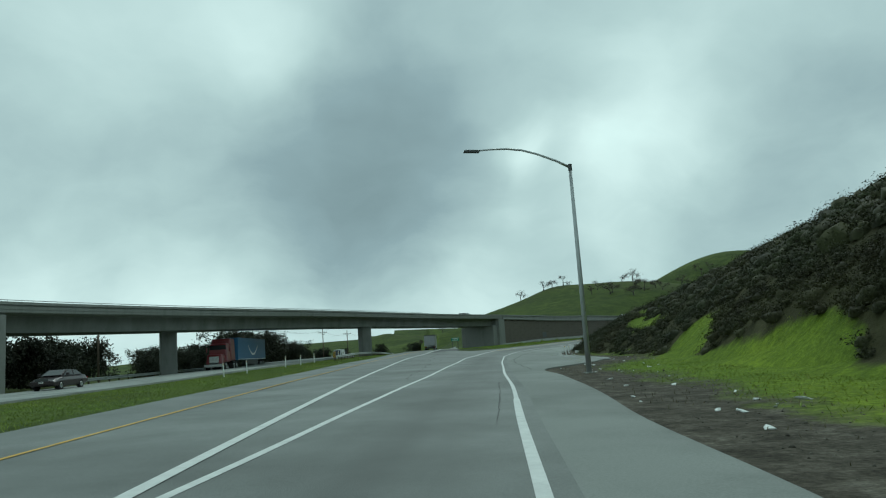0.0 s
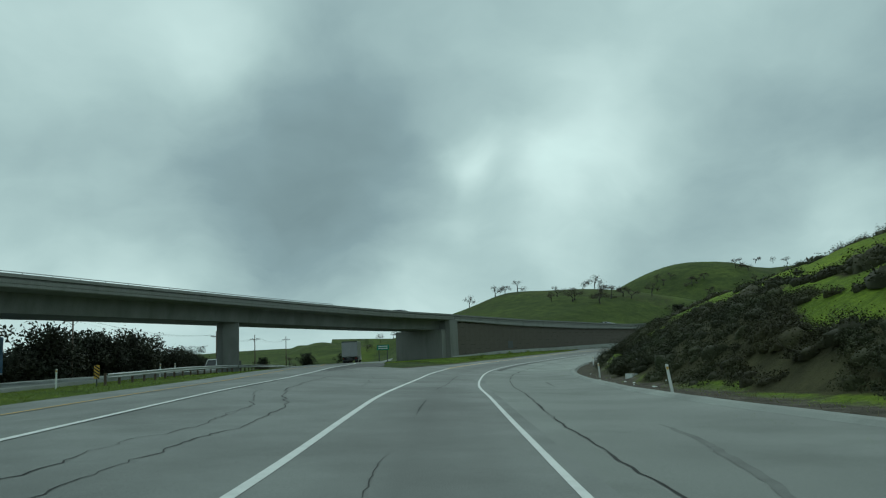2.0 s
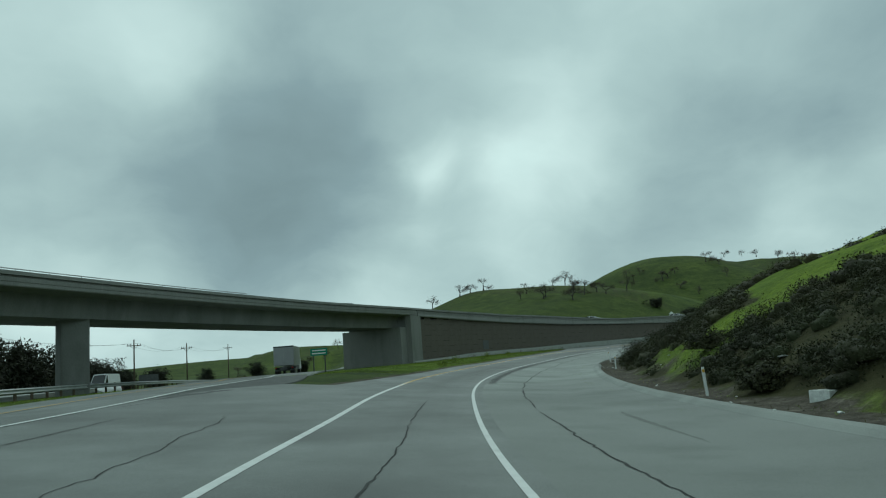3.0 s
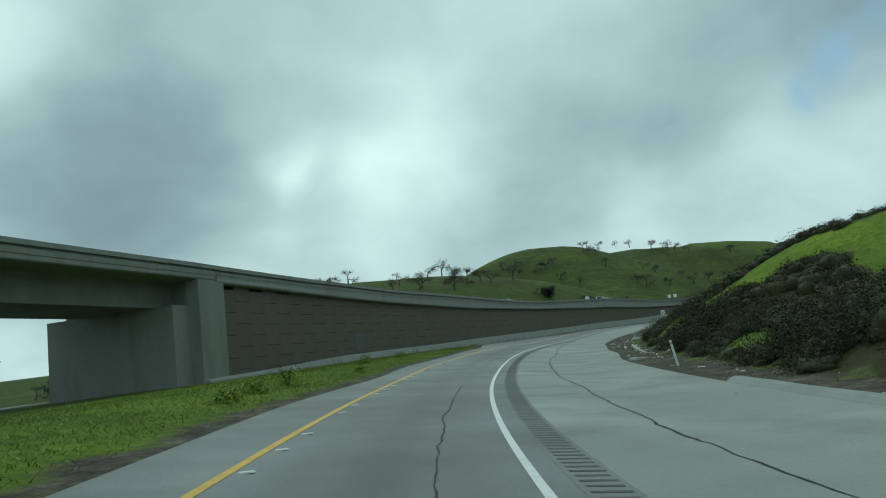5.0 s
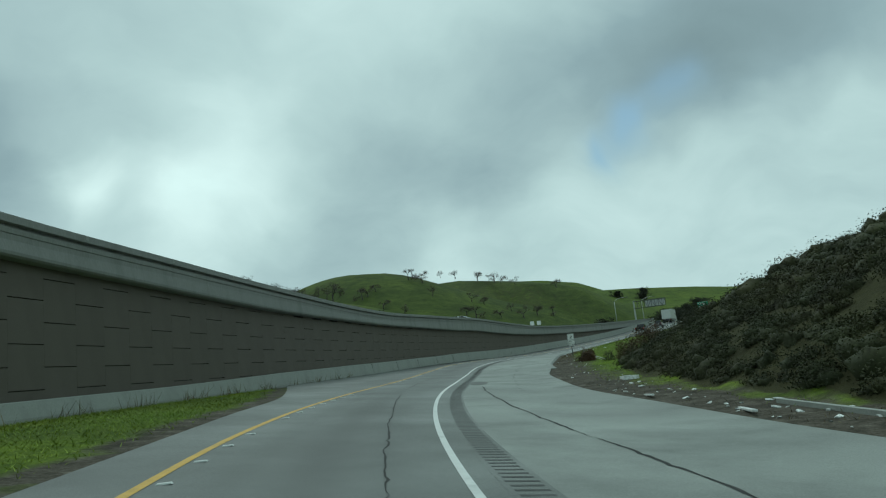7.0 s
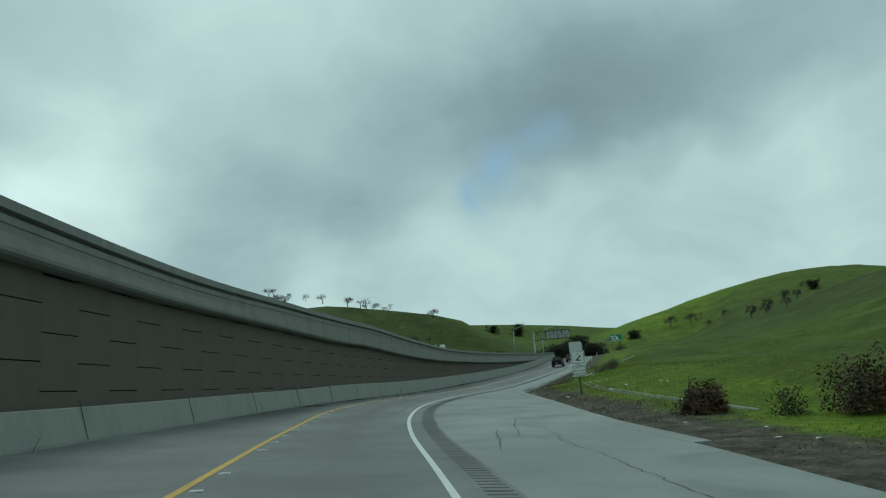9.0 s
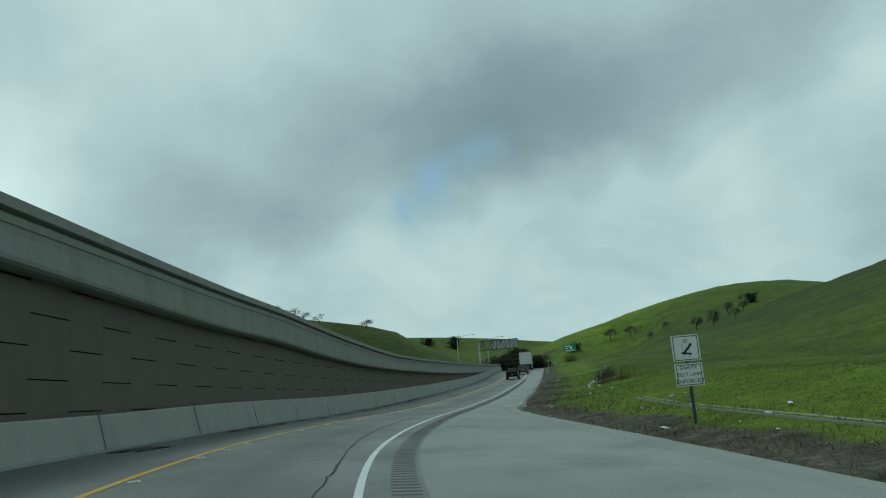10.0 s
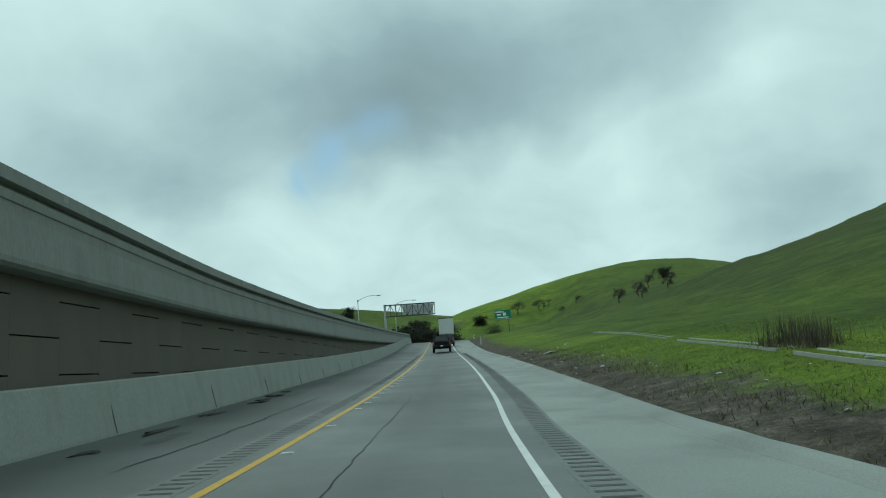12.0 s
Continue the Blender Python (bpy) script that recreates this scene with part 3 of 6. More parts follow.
def relief(x, y):
    """Height of the land, and the cover on it: dirt, scrub."""
    s, d = station(x, y)
    sc = np.clip(s, -60, 600)
    near = road_z(sc, d) - 0.06
    plain_z = 1.0 + 0.0 * x
    far = np.zeros_like(x)
    for hx, hy, h, rx, ry, tr in HILLS:
        c, si = math.cos(radians(tr)), math.sin(radians(tr))
        u, v = (x - hx) * c + (y - hy) * si, -(x - hx) * si + (y - hy) * c
        far += (h * np.exp(-((u / rx) ** 2 + (v / ry) ** 2))) ** 3
    far = np.cbrt(far)
    side = x - through_x(y)
    far *= np.maximum(np.maximum(smooth(-15, 22, side), smooth(30, 160, -side) * 0.6), smooth(400, 470, y))
    base = np.where(d > 0, near, near + (plain_z - near) * smooth(16, 60, -d))
    base = np.where(s > 600, level(600) - 0.06, base)
    z = base + far * np.maximum(smooth(22, 90, np.abs(d)), smooth(540, 760, s))
    # the grass bank beside the straight end
    z = z + 0.16 * np.clip(d - lerp(sc, PAVE_RIGHT) - 0.7, 0, 12) * smooth(230, 246, s)
    # cut slope on the inside of the bend
    toe = np.interp(sc, [-60, 20, 60, 100, 150, 205, 240, 600], [10, 11, 12, 9.5, 10, 9.5, 12, 14])
    u = np.clip((d - toe) / 20.6, 0, 1)
    cut = lerp(sc, CREST) * (1 - (1 - u) ** 1.7) * smooth(0.0, 0.12, u + 0.02)
    lumps = np.sin(x * 0.31 + 1.3 * np.sin(y * 0.17)) * np.sin(y * 0.27 + x * 0.11) * 0.35 + np.sin(x * 0.9 + y * 0.4) * np.sin(y * 0.8) * 0.1
    z = z + np.where(d > 0, cut + lumps * smooth(0.05, 0.4, u), 0)
    # embankment that carries the upper road
    w = lerp(sc, WALL)
    behind = (d < w - 3.5) & (s > 168)
    deck = lerp(sc, COPING) - 1.15
    fill = 1.0 + np.clip(deck - 1.0 - np.maximum(0, (w - 11 - d)) * 0.5, 0, 12) * smooth(176, 225, s)
    z = np.where(behind, np.maximum(z, np.where(d > w - 9.2, deck, np.maximum(fill, z))), z)
    # cover
    off = d - lerp(sc, PAVE_RIGHT) + 0.35 * np.sin(s * 0.9) * np.sin(s * 0.23 + 1.0)
    wide = 1 - 0.42 * smooth(232, 244, s) * smooth(288, 270, s)
    dirt = smooth(-1.2, -0.6, off) * (1 - smooth(3.2 * wide, 5.5 * wide, off)) * (1 - 0.5 * smooth(0.9, 3.0, off))
    dirt = np.maximum(dirt, smooth(0, 0.8, 1.1 - np.abs(d - lerp(sc, PAVE_LEFT) + 0.35)) * (d < 0) * (s > 95) * 0.8)
    # worn grass of the median and the ploughed flat beyond the far road
    dirt = np.maximum(dirt, 0.26 * smooth(-6.5, -7.3, side) * smooth(-17.0, -16.0, side) * (y < 260))
    scrub = np.where((d > toe + 0.2) & (s < 228) & (s > -60), BRUSHY(x, y, s, d), 0)
    wooded = smooth(0.1, 0.9, np.sin(x * 0.021 + 1.7 * np.sin(y * 0.013)) + np.sin(y * 0.027 + 2.0 + 1.3 * np.sin(x * 0.017)) + 0.35 * np.sin(x * 0.11 + y * 0.07))
    scrub = np.maximum(scrub, 0.46 * smooth(-28, -33, side) * smooth(-75, -55, side) * (y < 300))
    scrub = np.maximum(scrub, 0.45 * wooded * smooth(6, 14, far) * smooth(430, 330, x) * (np.abs(d) > 40))
    return z, dirt, scrub


def lushness(x, y):
    """Share of bright spring grass against dull grass."""
    s, d = station(x, y)
    verge = (d > 0) & (d < 45) & (s < 232) | (d > 6) & (d < 12.5) | (d < 0) & (d > -14.5) & (s > 132) & (s < 232)
    glade = np.exp(-(((x - 600) / 130) ** 2 + ((y - 430) / 60) ** 2)) + 0.6 * np.exp(-(((x - 175) / 50) ** 2 + ((y - 400) / 45) ** 2))
    return np.clip(np.where(verge, np.where(d < 0, 0.6, np.where(s > 232, 0.38 + 0.24 * smooth(1.0, 3.0, d - lerp(np.clip(s, -60, 600), PAVE_RIGHT)), 0.85)), 0.10) + glade * 0.7 + 0.2 * ((x - through_x(y) < -6.4) & (x - through_x(y) > -17)) + 0.22 * smooth(380, 480, x) + 0.20 * ((d > 12) & (s > 232)) * smooth(60, 20, d - 12), 0, 1)


GLADES = [
    # grass between the brush: station, offset, half length, half depth
    (16, 10.5, 15, 3.0), (36, 11.0, 12, 2.9), (50, 12.4, 5, 2.4), (75, 15.0, 8, 1.2), (89, 17.6, 8, 1.5), (83.5, 15.2, 4.5, 1.3), (95, 22.5, 8, 4.5), (104, 24, 9, 5), (125, 20.5, 13, 4.0), (135, 28, 13, 7), (116, 30, 9, 5), (106, 19.5, 10, 1.7), (119, 11.4, 9, 1.1),
    (183.3, 13.6, 5.2, 4.4), (182.3, 21, 6.2, 5), (180, 18.3, 3.6, 2.6), (175, 26.5, 13, 6.0), (178, 33, 17, 6.0), (160, 12.0, 4.2, 1.4), (117, 14.2, 6.4, 2.6), (117.5, 18.5, 7.2, 4.0), (119, 24, 9, 5), (22, 17.5, 5, 1.0), (150, 22, 8, 2.5),
]


def BRUSHY(x, y, s, d):
    """Share of scrub on the cut slope: thick nearly everywhere, with grass glades."""
    n = np.sin(x * 0.36 + 2.1 * np.sin(y * 0.17)) + np.sin(y * 0.41 + 1.1 + 1.7 * np.sin(x * 0.23)) + 0.5 * np.sin(x * 1.1 + y * 0.9)
    g = np.zeros_like(x)
    for gs, gd, rs, rd in GLADES:
        g = np.maximum(g, np.exp(-(((s - gs) / rs) ** 2 + ((d - gd) / rd) ** 2)))
    return smooth(0.62, 0.40, g + 0.07 * n) * (1 - smooth(222, 229, s))


def axis(lo, hi, step, out_lo, out_hi):
    mid = list(np.arange(lo, hi, step))
    a, k = [], step
    x = lo
    while x > out_lo:
        k *= 1.12
        x -= k
        a.append(x)
    b, k, x = [], step, mid[-1]
    while x < out_hi:
        k *= 1.12
        x += k
        b.append(x)
    return np.array(a[::-1] + mid + b)


def build_ground():
    xs, ys = axis(-50, 175, 1.3, -3500, 3500), axis(-20, 320, 1.3, -600, 4200)
    X, Y = np.meshgrid(xs, ys)
    Z, dirt, scrub = relief(X, Y)
    v = np.stack([X.ravel(), Y.ravel(), Z.ravel()], 1)
    nx, ny = len(xs), len(ys)
    i = np.arange((ny - 1) * nx).reshape(ny - 1, nx)[:, :-1].ravel()
    ob = soup("ground", v, np.stack([i, i + 1, i + nx + 1, i + nx], 1), GROUND)
    for p in ob.data.polygons:
        p.use_smooth = True
    col = ob.data.color_attributes.new("cover", "FLOAT_COLOR", "POINT")
    c = np.zeros((len(v), 4), np.float32)
    c[:, 0], c[:, 1], c[:, 2], c[:, 3] = dirt.ravel(), scrub.ravel(), lushness(X, Y).ravel(), 1
    col.data.foreach_set("color", c.ravel())
    tagged(ob, "rolling spring-green grass hills with bare dirt verges", "ground", kind="structure")
    return ob


ground = build_ground()


# ---- roads ----
def strip(name, s0, s1, left, right, material, up=0.0, step=2.0, across=8, skirt=0.25):
    """A sheet of road between two offsets along the connector, with edges that go down into the ground."""
    ss = np.linspace(s0, s1, max(2, int((s1 - s0) / step) + 1))
    lo = lerp(ss, left) if isinstance(left, list) else np.full(len(ss), float(left))
    hi = lerp(ss, right) if isinstance(right, list) else np.full(len(ss), float(right))
    bm = bmesh.new()
    rows = []
    for s, a, b in zip(ss, lo, hi):
        ds = np.linspace(a, b, across + 1)
        row = [bm.verts.new(at(s, d, up)) for d in ds]
        if skirt:
            row = [bm.verts.new(at(s, ds[0] - 0.05, up - skirt))] + row + [bm.verts.new(at(s, ds[-1] + 0.05, up - skirt))]
        rows.append(row)
    for r, q in zip(rows, rows[1:]):
        for k in range(len(r) - 1):
            bm.faces.new((r[k], r[k + 1], q[k + 1], q[k]))
    return bm


def wheel_wear(ob, s0, s1, left, right):
    """Darker bands where tyres and oil drops run, as an attribute of the road sheet."""
    co = np.array([v.co[:2] for v in ob.data.vertices])
    s, d = station(co[:, 0], co[:, 1])
    mid = (left(s) + right(s)) / 2
    u = np.abs(d - mid)
    wear = 0.55 * np.exp(-((u / 0.55) ** 2)) + 0.24 * np.exp(-(((u - 0.95) / 0.3) ** 2)) + 0.10 * np.exp(-((u / 1.3) ** 4))
    wear = np.where(s > 118, np.maximum(wear, (0.85 + 0.12 * np.sin(s * 0.35 + d)) * smooth(0.3, 1.1, left(s) - d) * smooth(225, 245, s)), wear)
    wear *= 0.8 + 0.25 * np.sin(s * 0.11) + 0.12 * np.sin(s * 0.53)
    at_ = ob.data.attributes.new("wear", "FLOAT", "POINT")
    at_.data.foreach_set("value", wear.astype(np.float32))


def offset(table, by):
    return [(a, b + by) for a, b in table]


road = tagged(link("road", strip("road", -60, 600, PAVE_LEFT, offset(RIGHT_LINE, 0.35), ASPHALT, 0.0, 1.5, 26), ASPHALT), "worn grey asphalt connector lane curving right", "road", kind="structure")
wheel_wear(road, -60, 600, lambda s: np.where(s < 117, lerp(s, LEFT_WHITE), lerp(s, YELLOW)), lambda s: lerp(s, RIGHT_LINE))
shoulder = tagged(link("pavement", strip("shoulder", -60, 600, offset(RIGHT_LINE, 0.35), PAVE_RIGHT, CONCRETE_ROAD, 0.0, 1.5, 5), CONCRETE_ROAD), "pale worn asphalt shoulder beside the lane", "road shoulder", kind="structure")
# the shoulder is older and dirtier before the bend
old = shoulder.data.attributes.new("wear", "FLOAT", "POINT")
sh = station(*np.array([v.co[:2] for v in shoulder.data.vertices]).T)[0]
old.data.foreach_set("value", (smooth(132, 98, sh) * (0.66 + 0.16 * np.sin(sh * 0.31))).astype(np.float32))


def through_strip(x0, x1, y0, y1, up, material, name, step=4.0):
    bm = bmesh.new()
    rows = []
    for y in np.arange(y0, y1 + 0.1, step):
        row = []
        for k in np.linspace(0, 1, 7):
            x = through_x(y) + x0 + (x1 - x0) * k
            s, d = station(np.array([x]), np.array([y]))
            z = ground_z(x, y) if y > 150 else float(road_z(np.clip(s, -60, 600), d)[0])
            row.append(bm.verts.new((x, y, z + (up if y < 135 else max(up, 0.07)))))
        a, b = row[0].co, row[-1].co
        row = [bm.verts.new((a.x - 0.05, a.y, a.z - 0.3))] + row + [bm.verts.new((b.x + 0.05, b.y, b.z - 0.3))]
        rows.append(row)
    for r, q in zip(rows, rows[1:]):
        for k in range(len(r) - 1):
            bm.faces.new((r[k], r[k + 1], q[k + 1], q[k]))
    return link(name, bm, material)


def ground_z(x, y):
    return float(relief(np.array([float(x)]), np.array([float(y)]))[0][0])


through_road = tagged(through_strip(-6.35, 3.2, -60, 300, -0.015, ASPHALT, "through_road"), "straight grey asphalt main road running under the bridge", "road", kind="structure")
tagged(through_strip(-26.0, -16.8, -60, 300, 0.05, CONCRETE_ROAD, "opposite_road"), "pale asphalt opposite carriageway beyond a grass median", "road", kind="structure")


def line_strip(name, s0, s1, table, width, material, label, up=0.006, step=1.2):
    return tagged(link(name, strip(name, s0, s1, offset(table, -width / 2), offset(table, width / 2), material, up, step, 1, 0), material), label, "road marking", kind="structure")


line_strip("edge_line", 24, 600, RIGHT_LINE, 0.115, WHITE_LINE, "solid white edge line along the shoulder")
line_strip("wide_edge_line", -60, 24, RIGHT_LINE, 0.16, WHITE_LINE, "solid broad white edge line along the shoulder")
line_strip("gore_line", -60, 117, LEFT_WHITE, 0.16, WHITE_LINE, "solid white line splitting off the connector")
line_strip("yellow_line", 113, 600, YELLOW, 0.13, YELLOW_LINE, "solid yellow edge line on the connector")


def through_line(name, off, y0, y1, width, material, label):
    bm = bmesh.new()
    rows = []
    for y in np.arange(y0, y1 + 0.1, 3.0):
        x = float(through_x(y)) + off
        s, d = station(np.array([x]), np.array([y]))
        z = ground_z(x, y) if y > 150 else float(road_z(np.clip(s, -60, 600), d)[0])
        z += 0.010 if y < 135 else 0.085
        rows.append([bm.verts.new((x - width / 2, y, z)), bm.verts.new((x + width / 2, y, z))])
    for r, q in zip(rows, rows[1:]):
        bm.faces.new((r[0], r[1], q[1], q[0]))
    return tagged(link(name, bm, material), label, "road marking", kind="structure")


through_line("through_edge_line", 0.0, -60, 290, 0.22, WHITE_LINE, "solid white edge line of the main road")
through_line("median_line", -3.45, -60, 290, 0.13, YELLOW_LINE, "thin yellow line beside the median")

# ---- upper road: curved bridge and retaining wall ----
def edge_curve():
    """Plan of the upper road's near edge: across the bridge, then along the wall."""
    pts = [(-41.0, 20.0), (-36.6, 44.0), (-31.3, 64.0), (-23.2, 85.6), (-14.2, 108.0), (-4.6, 129.0), (7.0, 148.0)]
    pts += [tuple(at(s, float(lerp(s, WALL)))[:2]) for s in (166, 176, 186, 197, 208, 219, 230, 241, 252, 263, 274, 285, 296, 308, 320, 345, 370, 395, 420)]
    pts = np.array(pts)
    u = np.r_[0, np.cumsum(np.linalg.norm(np.diff(pts, axis=0), axis=1))]
    fine = np.arange(0, u[-1], 1.0)
    return fine, np.stack([lerp(fine, list(zip(u, pts[:, k]))) for k in (0, 1)], 1), u


U, EDGE, KNOTS = edge_curve()
ETAN = np.gradient(EDGE, axis=0)
ETAN /= np.linalg.norm(ETAN, axis=1)[:, None]
U_LEFT, U_PIER = float(KNOTS[2]), float(KNOTS[7])


def wall_s(u):
    return float(station(np.array([np.interp(u, U, EDGE[:, 0])]), np.array([np.interp(u, U, EDGE[:, 1])]))[0][0])


def rise(u):
    """Height of the coping above its first level of 6.35 m, along the edge."""
    if u < U_PIER:
        return float(lerp(u, BRIDGE_TOP)) - 6.35
    return float(lerp(wall_s(u), COPING)) - 6.35


def edge_frames(u0, u1, step=2.0, z=0.0):
    """Frames along the upper road's near edge; out points to the camera's side."""
    us = np.linspace(u0, u1, max(2, int((u1 - u0) / step) + 1))
    fr = []
    for u in us:
        p = [np.interp(u, U, EDGE[:, k]) for k in (0, 1)]
        t = [np.interp(u, U, ETAN[:, k]) for k in (0, 1)]
        n = math.hypot(*t)
        fr.append(((p[0], p[1], z + rise(u)), (t[1] / n, -t[0] / n)))
    return fr


def under(u):
    p = [float(np.interp(u, U, EDGE[:, k])) for k in (0, 1)]
    return p


bridge = thing("overpass_bridge", "curved grey concrete overpass bridge on round-edged columns", "bridge")
deck_prof = [(-9.0, 5.35), (-9.0, 5.6), (-0.35, 5.5), (-0.32, 6.35), (0.07, 6.35), (0.09, 6.12), (-0.06, 6.10), (-0.05, 6.00), (0.08, 5.98), (0.07, 5.74), (0.04, 5.71), (0.05, 5.52), (0.0, 5.46), (-0.3, 5.42), (-1.7, 5.35)]
deck_frames = edge_frames(0, U_PIER + 0.5)
part("deck", sweep(deck_frames, lambda i: [(a, z) for a, z in deck_prof]), CONCRETE, bridge, "pale concrete deck edge and parapet")
part("girder", sweep(edge_frames(0, U_PIER - 1.3), [(-1.5, 5.45), (-1.75, 4.0), (-6.8, 4.0), (-7.2, 5.45)]), GIRDER, bridge, "dark weathered box girder")
part("parapet", sweep(edge_frames(0, U_PIER + 0.5), [(-9.0, 5.55), (-9.0, 6.35), (-8.75, 6.35), (-8.7, 5.55)]), CONCRETE, bridge)
# ---- upper wall ----
wall = thing("wall_west", "tall brown panelled retaining wall under a pale concrete fascia", "retaining wall", kind="structure")
U_END = float(U[-1])
fr = edge_frames(U_PIER + 0.5, U_END)
lift = [float(lerp(wall_s(U_PIER + 0.5 + 2.0 * k), FASCIA_FOOT)) - f[0][2] - 4.78 for k, f in enumerate(fr)]


def fascia_profile(i):
    a, b = 0.0, lift[i]
    return [(-9.0, 5.3), (-0.35, 5.4 + a), (-0.32, 6.35 + a), (0.08, 6.35 + a), (0.10, 6.11 + a), (-0.06, 6.09 + a), (-0.05, 5.98 + a), (0.10, 5.96 + a), (0.09, 5.80 + a), (0.065, 5.785 + a), (0.07, 5.6 + a), (0.15, 4.95 + b), (0.14, 4.86 + b), (0.07, 4.80 + b), (-0.10, 4.78 + b), (-0.35, 4.78 + b), (-0.4, 5.0 + b)]


part("fascia", sweep(fr, fascia_profile), CONCRETE, wall, "pale concrete parapet and fascia beam")
part("backing", sweep(edge_frames(U_PIER + 0.5, U_END), lambda i: [(-0.42, -5.0), (-0.42, 5.2), (-0.8, 5.2), (-0.8, -5.0)]), JOINT, wall)


def barrier_frames(s0, s1, step=2.0):
    fr = []
    for s in np.linspace(s0, s1, int((s1 - s0) / step) + 1):
        d = float(lerp(s, WALL))
        p = at(s, d)
        tx, ty = np.interp(s, SPAN, TANG[:, 0]), np.interp(s, SPAN, TANG[:, 1])
        fr.append(((p.x, p.y, p.z), (ty, -tx)))
    return fr


barrier = thing("concrete_barrier", "pale weathered concrete barrier along the wall foot", "barrier", kind="structure")
fr = barrier_frames(165, 420)
hh = [float(np.interp(s, [165, 173, 180, 200, 212, 225, 247, 256, 281, 420], [0.15, 0.28, 0.5, 0.56, 0.76, 0.82, 0.82, 0.95, 1.08, 1.1])) for s in np.linspace(165, 420, len(fr))]
part("barrier_body", sweep(fr, lambda i: [(-0.1, -0.4), (-0.1, hh[i]), (0.12, hh[i]), (0.16, hh[i] - 0.03), (0.34, 0.05), (0.36, -0.4)]), BARRIER, barrier)

pier = thing("bridge_abutment", "pale concrete abutment closing the bridge end", "abutment", kind="structure")
fr = edge_frames(U_PIER - 1.3, U_PIER + 1.1, 0.5)
part("pilaster", sweep(fr, [(-0.9, -4.0), (-0.9, 5.42), (0.12, 5.42), (0.12, -4.0)]), CONCRETE, pier)
fr = edge_frames(U_PIER - 2.7, U_PIER + 0.3, 0.5)
part("abutment_wall", sweep(fr, [(-9.0, -4.0), (-9.0, 4.02), (-0.55, 4.02), (-0.55, -4.0)]), CONCRETE, pier)
part("backwall", sweep(edge_frames(U_PIER - 1.4, U_PIER + 0.3, 0.5), [(-8.9, 3.95), (-8.9, 5.40), (-0.6, 5.40), (-0.6, 3.95)]), GIRDER, pier)
pier2 = thing("bridge_abutment", "pale concrete abutment closing the bridge end", "abutment", kind="structure")
fr = edge_frames(0, U_LEFT, 1.0)
part("pilaster", sweep(fr, [(-0.9, -4.0), (-0.9, 5.3), (0.10, 5.3), (0.10, -4.0)]), CONCRETE, pier2)

for u, off in ((float(KNOTS[3]) + 1.5, 4.2), (float(KNOTS[5]) + 0.45, 2.95)):
    p, o = edge_frames(u, u + 0.1, 0.05)[0]
    cx, cy = p[0] - o[0] * off, p[1] - o[1] * off
    bm = box((1.75, 1.75, 7.0), pose(cx, cy, p[2] + 0.7, 0, 0, -math.degrees(math.atan2(o[1], o[0]))), 0.12)
    part("column", bm, GIRDER, bridge, "square-shouldered concrete column")

# pale mortar joints on the coping
for k in range(3, len(lift) - 1, 3):
    if k > 75:
        break
    p, o = edge_frames(U_PIER + 0.5 + 2.0 * k, U_PIER + 0.6 + 2.0 * k, 0.05)[0]
    part("coping_joint", box((0.012, 0.16, 0.22), pose(p[0] + o[0] * 0.087, p[1] + o[1] * 0.087, p[2] + 6.23, 0, 0, math.degrees(math.atan2(o[1], o[0]))), 0.003), BARRIER, wall)
# ---- wall panels: staggered precast pieces with open joints ----
def panel_mesh(w, h):
    bm = box((0.15, w, h))
    me = bpy.data.meshes.new("panel")
    bm.to_mesh(me)
    bm.free()
    me.materials.append(PANEL)
    return me


PW, PH = 1.62, 1.36
full_panel = panel_mesh(PW - 0.002, PH - 0.03)
made_panels, rest = 0, []
u = U_PIER + 1.1 + PW / 2
col = 0
while u < U_END - 2:
    (p, o) = edge_frames(u, u + 0.1, 0.05)[0]
    s_here = wall_s(u)
    low = float(road_z(s_here, -10)) - 0.1
    foot_z = float(lerp(s_here, FASCIA_FOOT))
    z = 8.6 + (PH / 2 if col % 2 else 0.0)
    while z - PH / 2 > foot_z - 0.02 or z + PH / 2 > p[2] + 6.2:
        z -= PH
    while z + PH / 2 > low:
        m = pose(p[0] - o[0] * 0.32, p[1] - o[1] * 0.32, z, 0, 0, math.degrees(math.atan2(o[1], o[0])))
        if made_panels < 300:
            ob = new("panel", full_panel)
            ob.parent, ob.matrix_basis = wall, m
            made_panels += 1
        else:
            rest.append(m)
        z -= PH
    u += PW
    col += 1
if rest:
    bm = bmesh.new()
    for m in rest:
        add_box(bm, (0.15, PW - 0.002, PH - 0.03), m)
    tagged(part("far_panels", bm, PANEL, wall), kind="stuff")

us = np.arange(U_PIER, U_PIER + 60, 0.5)
u_patch = float(us[np.argmin([abs(wall_s(q) - 184.3) for q in us])])
p, o = edge_frames(u_patch, u_patch + 0.1, 0.05)[0]
part("painted_patch", box((0.012, 1.75, 1.25), pose(p[0] - o[0] * 0.238, p[1] - o[1] * 0.238, float(road_z(184, -12)) + 1.5, 0, 0, math.degrees(math.atan2(o[1], o[0])))), WALL_PATCH, wall, "blue-grey painted-over patch")

